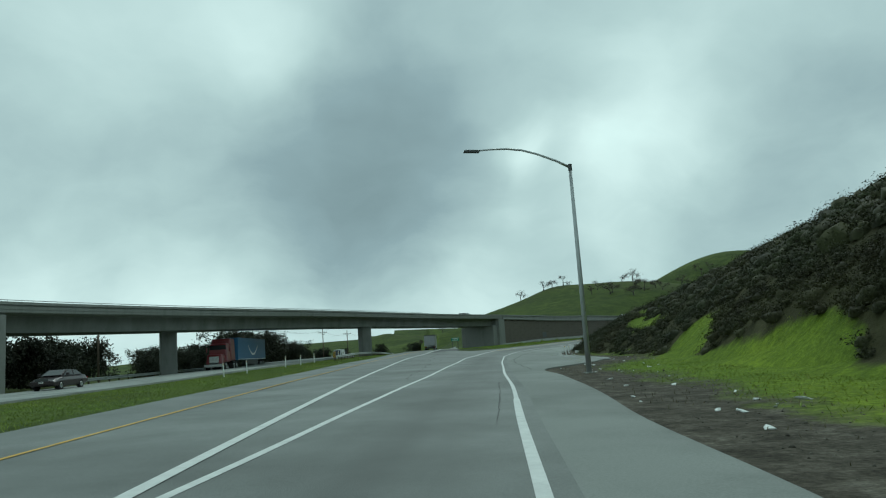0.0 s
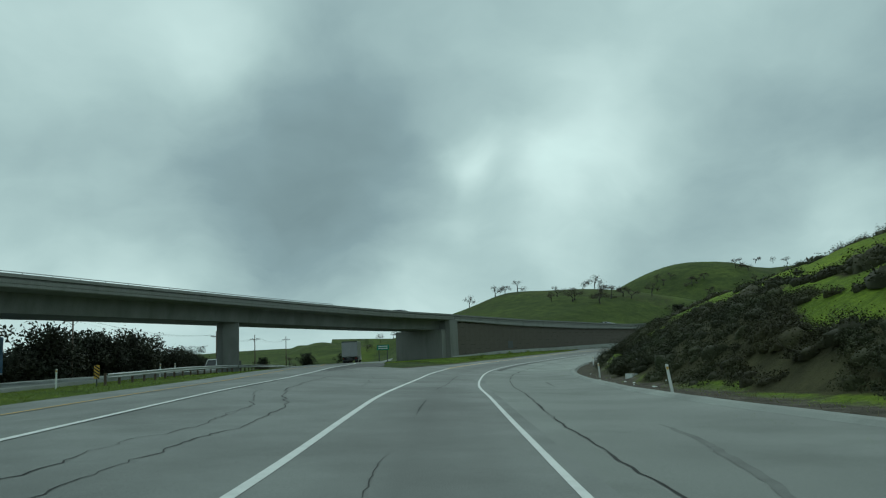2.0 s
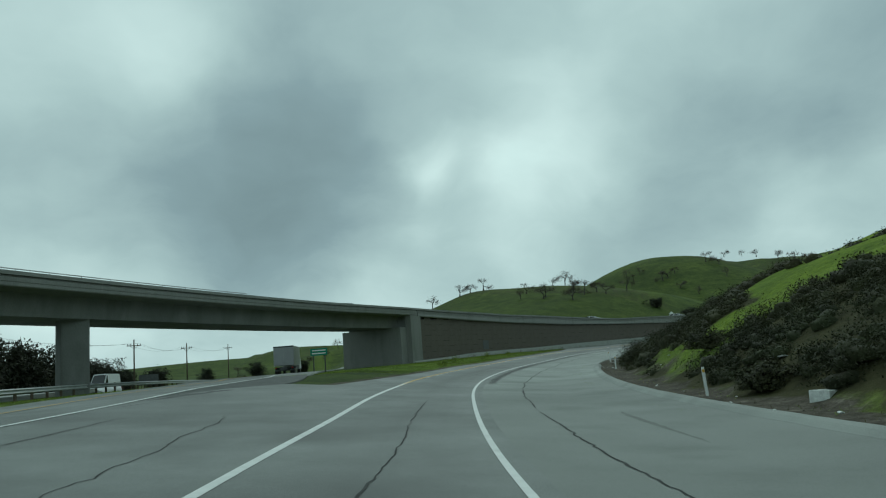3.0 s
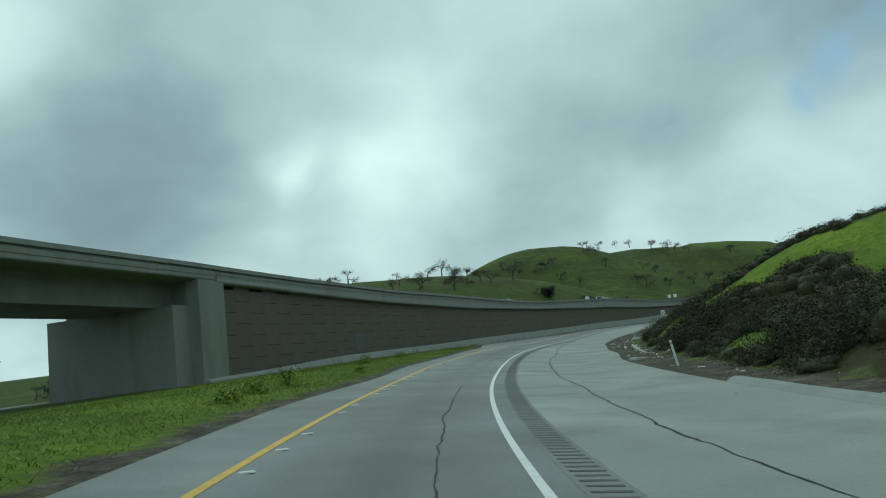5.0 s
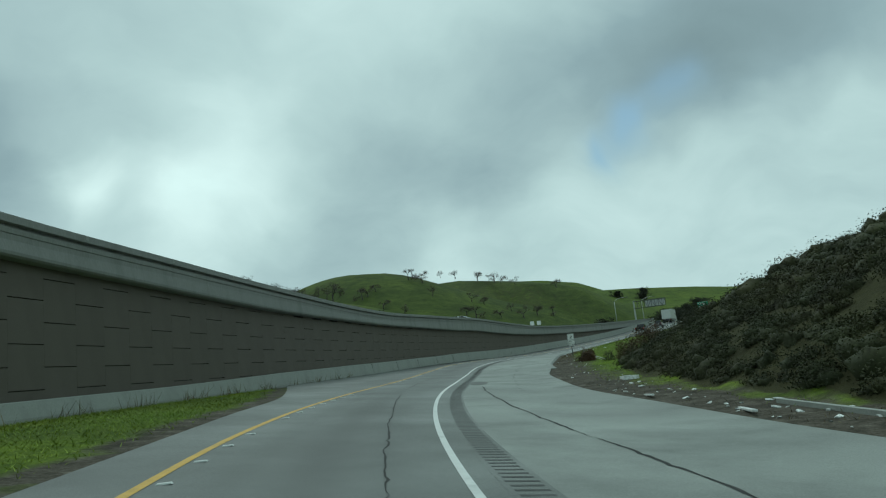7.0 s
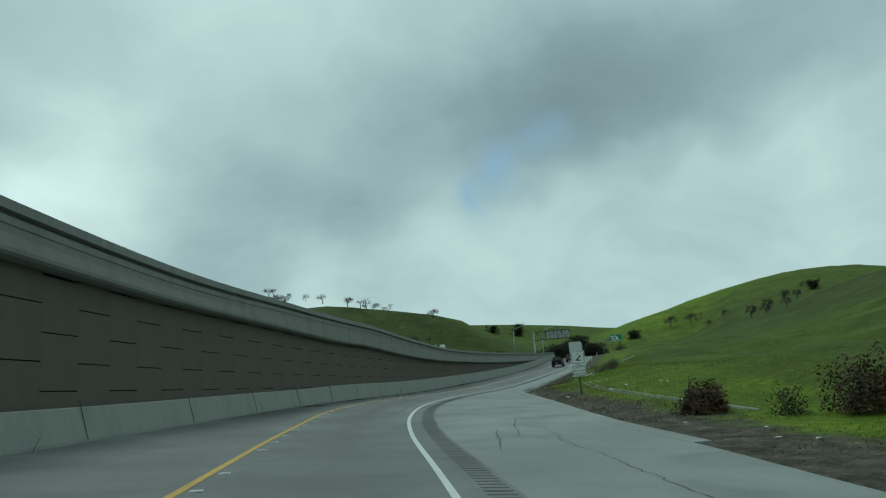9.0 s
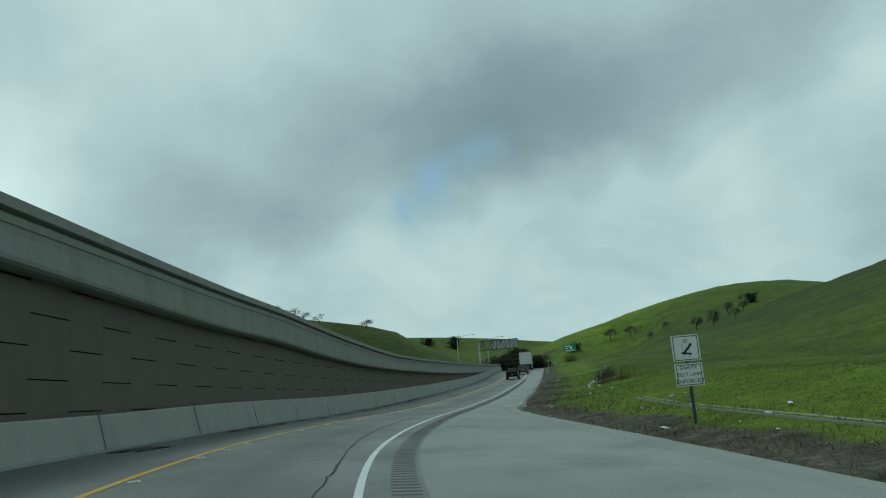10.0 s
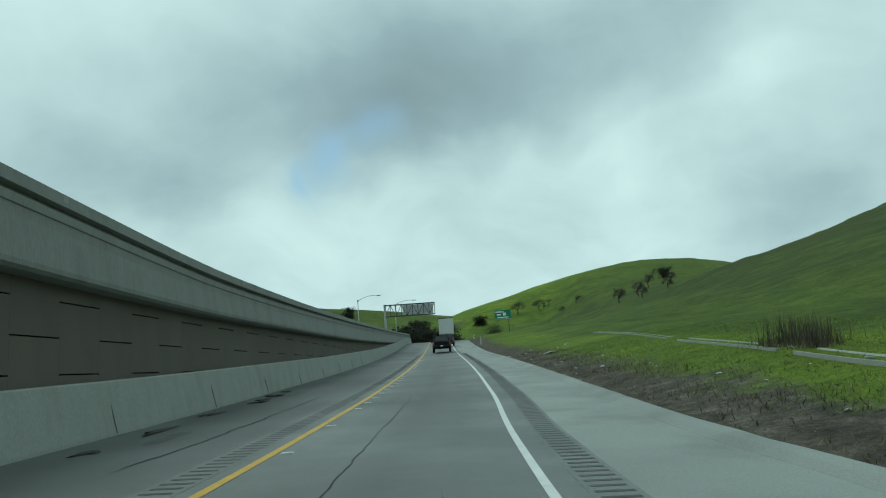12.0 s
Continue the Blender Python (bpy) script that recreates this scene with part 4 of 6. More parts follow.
# steel rail on the bridge parapet
rail = thing("parapet_rail", "slim galvanised steel rail on the bridge parapet", "railing")
fr = edge_frames(0, U_PIER - 30, 2.5)
part("top_rail", tube([(p[0] - o[0] * 0.18, p[1] - o[1] * 0.18, p[2] + 6.50) for p, o in fr], [0.035] * len(fr), 6), STEEL, rail)
for p, o in fr:
    part("rail_post", tube([(p[0] - o[0] * 0.18, p[1] - o[1] * 0.18, p[2] + 6.24), (p[0] - o[0] * 0.18, p[1] - o[1] * 0.18, p[2] + 6.51)], [0.025, 0.025], 5), STEEL, rail)

# pale scuffs and joints on the barrier: shallow vertical joint grooves
for s in np.arange(228, 330, 6.1):
    d = float(lerp(s, WALL))
    m = on_road(s, d)
    part("barrier_joint", box((0.012, 0.02, 0.95), m @ pose(0.262, 0, 0.50, 0, -13.5, 0)), PATCH_AND_GROOVE_SHADE, barrier)

# ---- road surface details ----
def band(s0, s1, dfun, wfun, up, step=0.5):
    bm = bmesh.new()
    rows = []
    for s in np.arange(s0, s1, step):
        d, w = dfun(s), wfun(s)
        rows.append([bm.verts.new(at(s, d - w / 2, up)), bm.verts.new(at(s, d + w / 2, up))])
    for r, q in zip(rows, rows[1:]):
        bm.faces.new((r[0], r[1], q[1], q[0]))
    return bm


def wander(seed, size=0.12):
    def f(s):
        return size * (noise.noise(Vector((s * 0.35, seed, 0))) + 0.6 * noise.noise(Vector((s * 1.1, seed, 3))) + 0.5 * noise.noise(Vector((s * 3.1, seed, 5))))
    return f


def crack(s0, s1, table, seed, width=0.05, size=0.10):
    f, g = wander(seed, size), wander(seed + 9, 0.8)
    taper = lambda s: min(1.0, (s - s0) * 0.6 + 0.1, (s1 - s) * 0.6 + 0.1)
    ob = link("crack", band(s0, s1, lambda s: float(lerp(s, table)) + f(s), lambda s: max(0.006, width * (0.75 + g(s))) * taper(s), 0.007, 0.25), CRACK)
    return tagged(ob, "dark tar-filled crack in the asphalt", "road crack", "pavement cracks", "structure")


SEAM = [(41, 3.9), (43, 3.6), (47, 3.36), (55, 2.85), (64, 2.6), (73, 2.57), (85, 2.95), (91, 3.02), (100, 3.15), (109, 3.3), (125, 3.7), (145, 3.82), (151, 3.78), (156, 3.5), (164, 3.33), (175, 3.16), (182, 3.3), (185, 3.04), (190, 2.76), (197, 2.36), (210, 1.75), (222, 1.7)]
crack(44, 100, SEAM, 1, 0.055)
crack(101, 176, SEAM, 2, 0.06)
crack(176, 206, SEAM, 3, 0.075)
MID = [(45, -0.3), (63, -0.55), (72, -0.65), (86, -0.5), (91, -0.22), (98, -0.22), (118, -0.1), (145, 0.04), (153, -0.04), (163, -0.26), (178, -0.49), (186, -0.69), (194, -1.01), (210, -1.6), (225, -1.5), (240, -1.45), (249, -1.6), (258, -1.02), (265, -0.37), (276, 0.32)]
crack(72, 79, MID, 4, 0.03)
crack(84, 104, MID, 5, 0.04)
crack(124, 152, MID, 6, 0.035)
crack(168, 200, MID, 7, 0.04)
crack(204, 218, MID, 8, 0.03)
crack(238, 276, MID, 11, 0.04)
crack(268, 290, offset(YELLOW, 1.35), 12, 0.02)
GORE = [(8, -1.0), (39, -2.43), (49, -3.0), (64, -4.05), (76, -4.53), (80, -5.6), (92, -6.9), (99, -6.9)]
crack(9, 12, [(8, -1.88), (20, -2.0)], 13, 0.025, 0.05)
crack(18, 33, offset(RIGHT_LINE, -0.42), 22, 0.018, 0.08)
crack(50, 66, MID, 23, 0.018)
crack(38, 97, GORE, 14, 0.04, 0.2)
crack(60, 84, offset(GORE, -1.0), 15, 0.03, 0.3)
crack(86, 98, [(86, -3.8), (91, -4.0), (100, -5.2)], 16, 0.03, 0.2)
crack(225, 231, [(220, 1.2), (235, 2.4)], 17, 0.025)
crack(228, 236, [(225, 2.2), (240, 3.2)], 18, 0.02)
crack(278, 292, offset(YELLOW, -1.75), 19, 0.05)
crack(262, 276, offset(YELLOW, -2.1), 20, 0.03)
crack(200, 232, [(200, 3.6), (232, 3.4)], 21, 0.02, 0.2)


def patch(s0, s1, table, w, label, material=None, wob=0.35):
    f, g = wander(s0, 0.5), wander(s1, wob)
    env = lambda s: math.sqrt(max(0.02, 1 - abs((2 * s - s0 - s1) / (s1 - s0)) ** 3))
    ob = link("patch", band(s0, s1, lambda s: float(lerp(s, table)) + 0.2 * f(s), lambda s: w * env(s) * (1 + g(s)), 0.004, 0.3), material or PATCH_AND_GROOVE_SHADE)
    return tagged(ob, label, "road patch", kind="structure")


SKID = mat("dark_tyre_mark", (0.135, 0.143, 0.135), 0.8, 0.2, 1.2, 50, 0.2)
patch(60, 74, [(58, 3.0), (66, 4.2), (74, 4.9)], 0.16, "faint curved tyre skid on the shoulder", SKID)
patch(92, 100, [(90, 5.0), (100, 5.3)], 0.16, "faint tyre mark on the shoulder", SKID)
patch(104, 108, [(100, 4.9), (110, 4.6)], 0.5, "dark worn patch on the shoulder", SKID)
patch(207, 211, [(205, 1.6), (213, 1.6)], 1.0, "dark worn patch on the shoulder", SKID)
OIL = mat("dark_oil_stain", (0.085, 0.09, 0.086), 0.7, 0.25, 1.2, 50, 0.2)
for k, (s, off, w) in enumerate(((270, -2.9, 0.5), (276, -3.4, 0.35), (281, -2.7, 0.4), (286, -3.6, 0.45), (266, -3.6, 0.6), (293, -3.0, 0.4), (255, -2.6, 0.4), (300, -3.3, 0.4), (274, -3.9, 0.4), (247, -3.2, 0.4))):
    patch(s, s + 2.2, offset(YELLOW, off), w, "dark oily stain on the narrow left shoulder", OIL)

# pavement on the gore between the two roads
gore_pave = strip("gore", -60, 112, [(-60, -8), (60, -8), (90, -9.5), (104, -9.2), (112, -7.0)], offset(PAVE_LEFT, 0.02), ASPHALT, -0.004, 2.0, 4)
tagged(link("gore_pavement", gore_pave, ASPHALT), "wide worn asphalt gore between the two roads", "road", kind="structure")
bm = strip("gore_dark", 100, 134, [(100, -9.3), (112, -10.5), (134, -15.5)], [(100, -8.6), (112, -7.2), (134, -13.4)], PATCH_AND_GROOVE_SHADE, -0.01, 1.5, 4)
tagged(link("gore_patch", bm, PATCH_AND_GROOVE_SHADE), "dark broken asphalt at the tip of the gore", "road", kind="structure")

# rumble strips beside the edge lines
def rumble(table, off, s0, s1, w, label):
    base = thing("rumble_strip", label, "rumble strip", kind="structure")
    side = [(q, float(lerp(q, table)) + off) for q in np.arange(s0 - 5, s1 + 6, 5)]
    part("worn_band", band(s0 - 1, s1 + 1, lambda s: float(lerp(s, side)), lambda s: w + 0.12, 0.004, 1.0), ASPHALT, base)
    verts, faces, n = [], [], 0
    rng = np.random.default_rng(5)
    ds = lerp(np.arange(s0, s1, 0.305), side)
    for s, d in zip(np.arange(s0, s1, 0.305), ds):
        ww = w * rng.uniform(0.9, 1.0)
        for a, b, h in ((-0.05, -ww / 2, 0.008), (-0.05, ww / 2, 0.008), (0.05, ww / 2, 0.008), (0.05, -ww / 2, 0.008)):
            verts.append(at(s + a, d + b, h))
        faces.append((n, n + 1, n + 2, n + 3))
        n += 4
    # flat bars on the surface; the shade inside each groove is their dark colour
    groove_shade = soup("groove_shade", verts, faces, PATCH_AND_GROOVE_SHADE, base)
    tagged(groove_shade, kind="stuff")


rumble(RIGHT_LINE, 0.62, 118, 345, 0.42, "rumble strip beside the white edge line, groove shade painted as dark bars")
rumble(YELLOW, -0.52, 262, 345, 0.40, "rumble strip beside the yellow line, groove shade painted as dark bars")

# reflective markers along the yellow line
def marker():
    ob = thing("road_marker", "small worn raised pavement marker beside the yellow line", "road marker", "raised markers")
    part("lens", box((0.20, 0.10, 0.022), pose(0, 0, 0.011), 0.008, 0.8), WHITE_LINE, ob)
    return ob


first = marker()
spots = list(np.arange(122, 330, 1.85))
first.matrix_world = on_road(spots[0], float(lerp(spots[0], YELLOW)) + 0.22, 0.0)
for s in spots[1:]:
    if random.random() < 0.82:
        copy_thing(first, on_road(s, float(lerp(s, YELLOW)) + 0.22, 0.0, random.uniform(-6, 6)))

# asphalt kerb along the outer edge of the shoulder
def dike(s0, s1, name_label, h=0.13):
    ss = np.linspace(s0, s1, int((s1 - s0) / 1.0) + 1)
    fr = []
    for s in ss:
        p = at(s, float(lerp(s, PAVE_RIGHT)))
        tx, ty = np.interp(s, SPAN, TANG[:, 0]), np.interp(s, SPAN, TANG[:, 1])
        fr.append(((p.x, p.y, p.z), (ty, -tx)))
    g = wander(s0, 0.05)
    ramp_up = lambda i: min(1.0, i / 8.0)
    ob = link("kerb", sweep(fr, lambda i: [(-0.05 + g(ss[i]), -0.15), (-0.05 + g(ss[i]), 0.004), (0.12, 0.004 + ramp_up(i) * h * 0.75), (0.25, 0.004 + ramp_up(i) * h), (0.42 + g(ss[i] + 7), 0.004 + ramp_up(i) * h * 0.8), (0.62, -0.15)]), CONCRETE_ROAD)
    return tagged(ob, name_label, "kerb", kind="structure")


dike(60, 148, "low rounded asphalt kerb along the shoulder")
dike(226, 400, "low rounded asphalt kerb edging the dirt verge", 0.10)
dike(56, 60.5, "low rounded asphalt kerb along the shoulder", 0.06)

# concrete drain channel
def channel(s0, s1, table, label, f=1.0):
    ss = np.linspace(s0, s1, int((s1 - s0) / 1.5) + 1)
    fr = []
    for s in ss:
        d = float(lerp(s, table))
        p = at(s, d)
        tx, ty = np.interp(s, SPAN, TANG[:, 0]), np.interp(s, SPAN, TANG[:, 1])
        z = ground_z(p.x, p.y)
        fr.append(((p.x, p.y, z + (0.06 if f > 0.9 else 0.0)), (ty, -tx)))
    ob = link("drain_channel", sweep(fr, [(a * f, b * min(1.0, 2 * f)) for a, b in ((-0.75, -0.5), (-0.75, 0.05), (-0.62, 0.05), (-0.2, -0.14), (0.2, -0.14), (0.62, 0.08), (0.75, 0.08), (0.75, -0.5))]), BARRIER)
    return tagged(ob, label, "drain", kind="structure")


channel(172, 189, [(172, 9.6), (189, 9.6)], "broad pale concrete drain channel at the slope foot", 1.1)
DRAIN = [(229, 11.0), (234, 9.8), (240, 8.5), (250, 7.9), (257, 8.1), (266, 8.5), (276, 9.3), (284, 9.8), (290, 10.5), (303, 11.5), (316, 12.8), (336, 14.1)]
for s0, s1, f in ((233, 257, 0.24), (276, 288, 0.5), (289.5, 302, 0.42), (305, 334, 0.3)):
    channel(s0, s1, DRAIN, "pale concrete drain channel in the grass", f)
# ---- poles, signs and lights ----
def mast(bx, by, bz, height, arm, turn, lean=0.0, label="tall galvanised street lamp with a curved arm", base=True):
    ob = thing("street_lamp", label, "street lamp", "street lamps", pose(bx, by, bz, lean, 0, turn))
    part("pole", tube([(0, 0, 0), (0, 0, height * 0.5), (0, 0, height)], [0.12, 0.095, 0.07], 10), STEEL, ob, smooth=True)
    pts = [(0, 0, height - 0.1), (-arm * 0.15, 0, height + arm * 0.055), (-arm * 0.35, 0, height + arm * 0.135), (-arm * 0.52, 0, height + arm * 0.185), (-arm * 0.68, 0, height + arm * 0.205), (-arm * 0.84, 0, height + arm * 0.205), (-arm, 0, height + arm * 0.195)]
    part("arm", tube(pts, [0.06, 0.055, 0.052, 0.048, 0.045, 0.04, 0.04], 8), STEEL, ob, smooth=True)
    part("head", box((0.75, 0.28, 0.12), pose(-arm - 0.3, 0, height + arm * 0.19, 0, 2, 0), 0.05, 0.8), DARK_STEEL, ob, "dark cobra-head lamp")
    part("collar", tube([(0, 0, height - 0.25), (0, 0, height + 0.05)], [0.09, 0.09], 10), DARK_STEEL, ob)
    if base:
        part("base_plate", box((0.42, 0.42, 0.14), pose(0, 0, 0.0), 0.03), CONCRETE, ob)
    return ob


mast(7.30, 37.14, ground_z(7.30, 37.14) - 0.02, 10.1 - ground_z(7.30, 37.14), 4.15, 4)
for s, d, top in ((400, -14.75, 18.3), (415, -9.0, 18.4)):
    p = at(s, d)
    gz = ground_z(p.x, p.y)
    mast(p.x, p.y, gz, top - gz - 0.7, 3.6, heading(s) + 180, label="galvanised street lamp standing by the upper road")


def text_part(name, body, size, m, material, parent):
    cu = bpy.data.curves.new(name, "FONT")
    cu.body, cu.size, cu.align_x, cu.align_y, cu.extrude = body, size, "CENTER", "CENTER", 0.002
    tmp = bpy.data.objects.new(name, cu)
    scene.collection.objects.link(tmp)
    me = bpy.data.meshes.new_from_object(tmp.evaluated_get(bpy.context.evaluated_depsgraph_get()))
    bpy.data.objects.remove(tmp)
    me.materials.clear()
    me.materials.append(material)
    ob = new(name, me)
    ob.parent, ob.matrix_basis = parent, m
    return ob


def belt_sign():
    ob = thing("road_sign", "white seat-belt law road sign on a dark post in the grass", "road sign")
    p = at(247.0, 6.7)
    ob.matrix_world = pose(p.x, p.y, ground_z(p.x, p.y), 0, 0, heading(247) - 6) @ Matrix.Diagonal((1.13, 1.13, 1.13, 1))
    part("post", box((0.07, 0.05, 2.0), pose(0, 0.03, 0.9), 0.008), DARK_STEEL, ob)
    for z, h, name in ((1.62, 0.60, "upper_plate"), (1.04, 0.52, "lower_plate")):
        pl = part(name, box((0.60, 0.012, h - 0.03), pose(0, -0.01, z), 0.004), SIGN_WHITE, ob)
        for sx, sz, w, hh in ((0, h / 2 - 0.045, 0.54, 0.016), (0, -h / 2 + 0.045, 0.54, 0.016), (-0.262, 0, 0.016, h - 0.09), (0.262, 0, 0.016, h - 0.09)):
            part("border", box((w, 0.004, hh), pose(sx, -0.018, z + sz)), BLACK_INK, pl)
    for k, word in enumerate(("SAFETY", "BELT LAW", "ENFORCED")):
        text_part("legend", word, 0.115, pose(0, -0.018, 1.19 - k * 0.145, 90, 0, 0), BLACK_INK, ob)
    part("belt_symbol", box((0.30, 0.004, 0.05), pose(0.03, -0.018, 1.60, 0, -48, 0)), BLACK_INK, ob)
    part("belt_symbol", box((0.22, 0.004, 0.04), pose(-0.0, -0.018, 1.50, 0, 8, 0)), BLACK_INK, ob)
    grey = mat("grey_sign_ink", (0.45, 0.46, 0.45), 0.5, 0.05)
    for sx in (-0.07, 0.07):
        part("seat_symbol", box((0.02, 0.003, 0.30), pose(sx, -0.017, 1.58, 0, 4 if sx > 0 else -4, 0)), grey, ob)
    part("seat_symbol", box((0.09, 0.003, 0.09), pose(0, -0.017, 1.77), 0.02), grey, ob)
    return ob


belt_sign()


def guide_sign(m, w, h, clear, label, lines):
    ob = thing("guide_sign", label, "road sign", "", m)
    part("panel", box((w, 0.04, h), pose(0, 0, clear + h / 2), 0.01), SIGN_GREEN, ob)
    for x in (-w * 0.34, w * 0.34):
        part("post", box((0.10, 0.08, clear + h), pose(x, 0.07, (clear + h) / 2 - 0.1), 0.01), DARK_STEEL, ob)
    for x, z, ww, hh in lines:
        part("legend", box((ww * w, 0.01, hh * h), pose(x * w, -0.025, clear + h * z)), SIGN_WHITE, ob)
    return ob


guide_sign(pose(9.3, 144.4, ground_z(9.3, 144.4), 0, 0, -12), 1.5, 0.62, 1.5, "small green two-line guide sign on twin posts", [(0, 0.72, 0.8, 0.16), (0, 0.3, 0.8, 0.16)])
p = at(395, 10.9)
guide_sign(pose(p.x, p.y, ground_z(p.x, p.y), 0, 0, heading(395)), 2.8, 1.7, 2.5, "large green guide sign beside the road", [(-0.2, 0.74, 0.5, 0.12), (0.1, 0.5, 0.2, 0.3), (-0.25, 0.46, 0.25, 0.14), (0.0, 0.18, 0.7, 0.1), (0, 0.965, 0.97, 0.02), (0, 0.03, 0.97, 0.02)])


def small_sign(x, y, label, diamond=False, h=1.6):
    z = ground_z(x, y)
    h = h - z
    ob = thing("roadside_sign", label, "road sign", "", pose(x, y, z, 0, 0, -40))
    part("post", box((0.07, 0.05, h), pose(0, 0, h / 2)), DARK_STEEL, ob)
    part("plate", box((0.75, 0.02, 0.75), pose(0, -0.04, h, 0, 45 if diamond else 0, 0), 0.01), SIGN_WHITE, ob)
    return ob


for x, y in ((132.6, 265.9), (133.9, 265.4)):
    small_sign(x, y, "pale sign plate above the upper road", h=9.6)
small_sign(100.8, 251.8, "diamond-shaped pale warning sign above the upper road", True, 10.2)


SIGN_BACK = mat("dull_aluminium_sign_back", (0.46, 0.48, 0.47), 0.6, 0.08, 2, 30, 0.05)


def gantry():
    s0 = 410
    a, b = at(s0, -10.7), at(s0, -1.0)
    ob = thing("sign_gantry", "overhead steel truss sign gantry seen from its side", "sign gantry")
    gz = ground_z(a.x, a.y)
    top, foot = 17.2, 15.0
    ax = (b - a).normalized()
    part("post", tube([(a.x, a.y, gz), (a.x, a.y, top + 0.2)], [0.26, 0.22], 10), STEEL, ob)
    for z in (top, foot):
        for dy in (-0.5, 0.5):
            n = Vector((-ax.y, ax.x, 0)) * dy
            part("chord", tube([(a.x + n.x, a.y + n.y, z), (b.x + n.x, b.y + n.y, z)], [0.09, 0.09], 6), DARK_STEEL, ob)
    L = math.hypot(b.x - a.x, b.y - a.y)
    k = 9
    for i in range(k + 1):
        q = a + (b - a) * (i / k)
        part("upright", tube([(q.x, q.y, foot), (q.x, q.y, top)], [0.07, 0.07], 5), DARK_STEEL, ob)
        if i < k:
            r = a + (b - a) * ((i + 1) / k)
            part("brace", tube([(q.x, q.y, top if i % 2 else foot), (r.x, r.y, foot if i % 2 else top)], [0.06, 0.06], 5), DARK_STEEL, ob)
    q = a + (b - a) * 0.66
    back = at(s0 + 1.0, 0) - at(s0, 0)
    part("sign_back", box((L * 0.62, 0.12, 1.9), pose(q.x + back.x * 0.75, q.y + back.y * 0.75, (top + foot) / 2 + 0.05, 0, 0, math.degrees(math.atan2(ax.y, ax.x))), 0.02), SIGN_BACK, ob, "dull grey back of the sign panel")
    return ob


gantry()


def delineator(m, label="leaning white plastic marker post", h=1.1, group="marker posts"):
    ob = thing("marker_post", label, "marker post", group, m)
    part("blade", box((0.10, 0.03, h), pose(0, 0, h / 2 - 0.05), 0.008), SIGN_WHITE, ob)
    part("reflector", box((0.08, 0.006, 0.10), pose(0, -0.02, h - 0.18)), YELLOW_LINE, ob)
    return ob


def stand(s, d, up=0.0):
    p = at(s, d)
    return p.x, p.y, ground_z(p.x, p.y) + up


for s, d, tilt, h in ((80.7, 7.75, -7, 1.15), (104, 9.0, -3, 1.0), (137.5, 9.4, 2, 1.0), (158.3, 8.4, -9, 1.15), (372, 5.6, 0, 1.2), (400, 5.8, 0, 1.1)):
    x, y, z = stand(s, d)
    delineator(pose(x, y, z, 0, tilt, heading(s)), "leaning white plastic marker post on the verge" if abs(tilt) > 4 else "white plastic marker post on the verge", h)
for x, y in ((-15.2, 66), (-14.6, 72), (-13.4, 86), (-12.6, 92), (-12.0, 100), (-10.5, 118), (-10.0, 121)):
    delineator(pose(x, y, ground_z(x, y), 0, random.uniform(-3, 3), 0), "white plastic marker post in the median grass", 1.2)


def utility_pole(x, y, h, turn):
    ob = thing("utility_pole", "tall wooden utility pole with crossarm and insulators", "utility pole", "utility poles", pose(x, y, ground_z(x, y) - 0.1, 0, 0, turn))
    part("pole", tube([(0, 0, 0), (0, 0, h)], [0.17, 0.11], 8), WOOD, ob, smooth=True)
    part("crossarm", box((2.6, 0.12, 0.14), pose(0, 0.1, h - 1.2), 0.02), WOOD, ob)
    part("brace", tube([(-0.8, 0.1, h - 1.2), (0, 0.1, h - 1.9)], [0.03, 0.03], 5), DARK_STEEL, ob)
    part("brace", tube([(0.8, 0.1, h - 1.2), (0, 0.1, h - 1.9)], [0.03, 0.03], 5), DARK_STEEL, ob)
    for x_ in (-1.15, -0.6, 0.6, 1.15):
        part("insulator", tube([(x_, 0.1, h - 1.13), (x_, 0.1, h - 0.95), (x_, 0.1, h - 0.85)], [0.04, 0.07, 0.03], 6), DARK_STEEL, ob)
    return ob


POLES = [(-46, 118, 11.0), (-36, 172, 11.0), (-24.7, 231, 10.4), (-19.7, 263, 10.6), (-14.9, 311, 11.8)]
for x, y, h in POLES:
    utility_pole(x, y, h, 10)
for k, (q, r) in enumerate(zip(POLES, POLES[1:])):
    ob = thing("power_line", "thin dark overhead power lines between the poles", "power line", "overhead wires")
    for off in (-1.1, 0.6, 1.1):
        pts = []
        for i in range(13):
            f = i / 12
            pts.append((q[0] + (r[0] - q[0]) * f + off, q[1] + (r[1] - q[1]) * f, ground_z(q[0], q[1]) + (q[2] + (r[2] - q[2]) * f) - 0.95 - 1.2 * 4 * f * (1 - f)))
        part("wire", tube(pts, [0.012] * 13, 4), DARK_STEEL, ob)

ob = thing("billboard", "small dark billboard seen from behind on posts", "billboard", "", pose(-17.5, 208, ground_z(-17.5, 208), 0, 0, 15))
part("panel", box((3.0, 0.15, 1.7), pose(0, 0, 2.2), 0.02), DARK_STEEL, ob)
for x in (-1.1, 1.1):
    part("post", box((0.14, 0.14, 2.2), pose(x, 0.1, 1.05)), WOOD, ob)


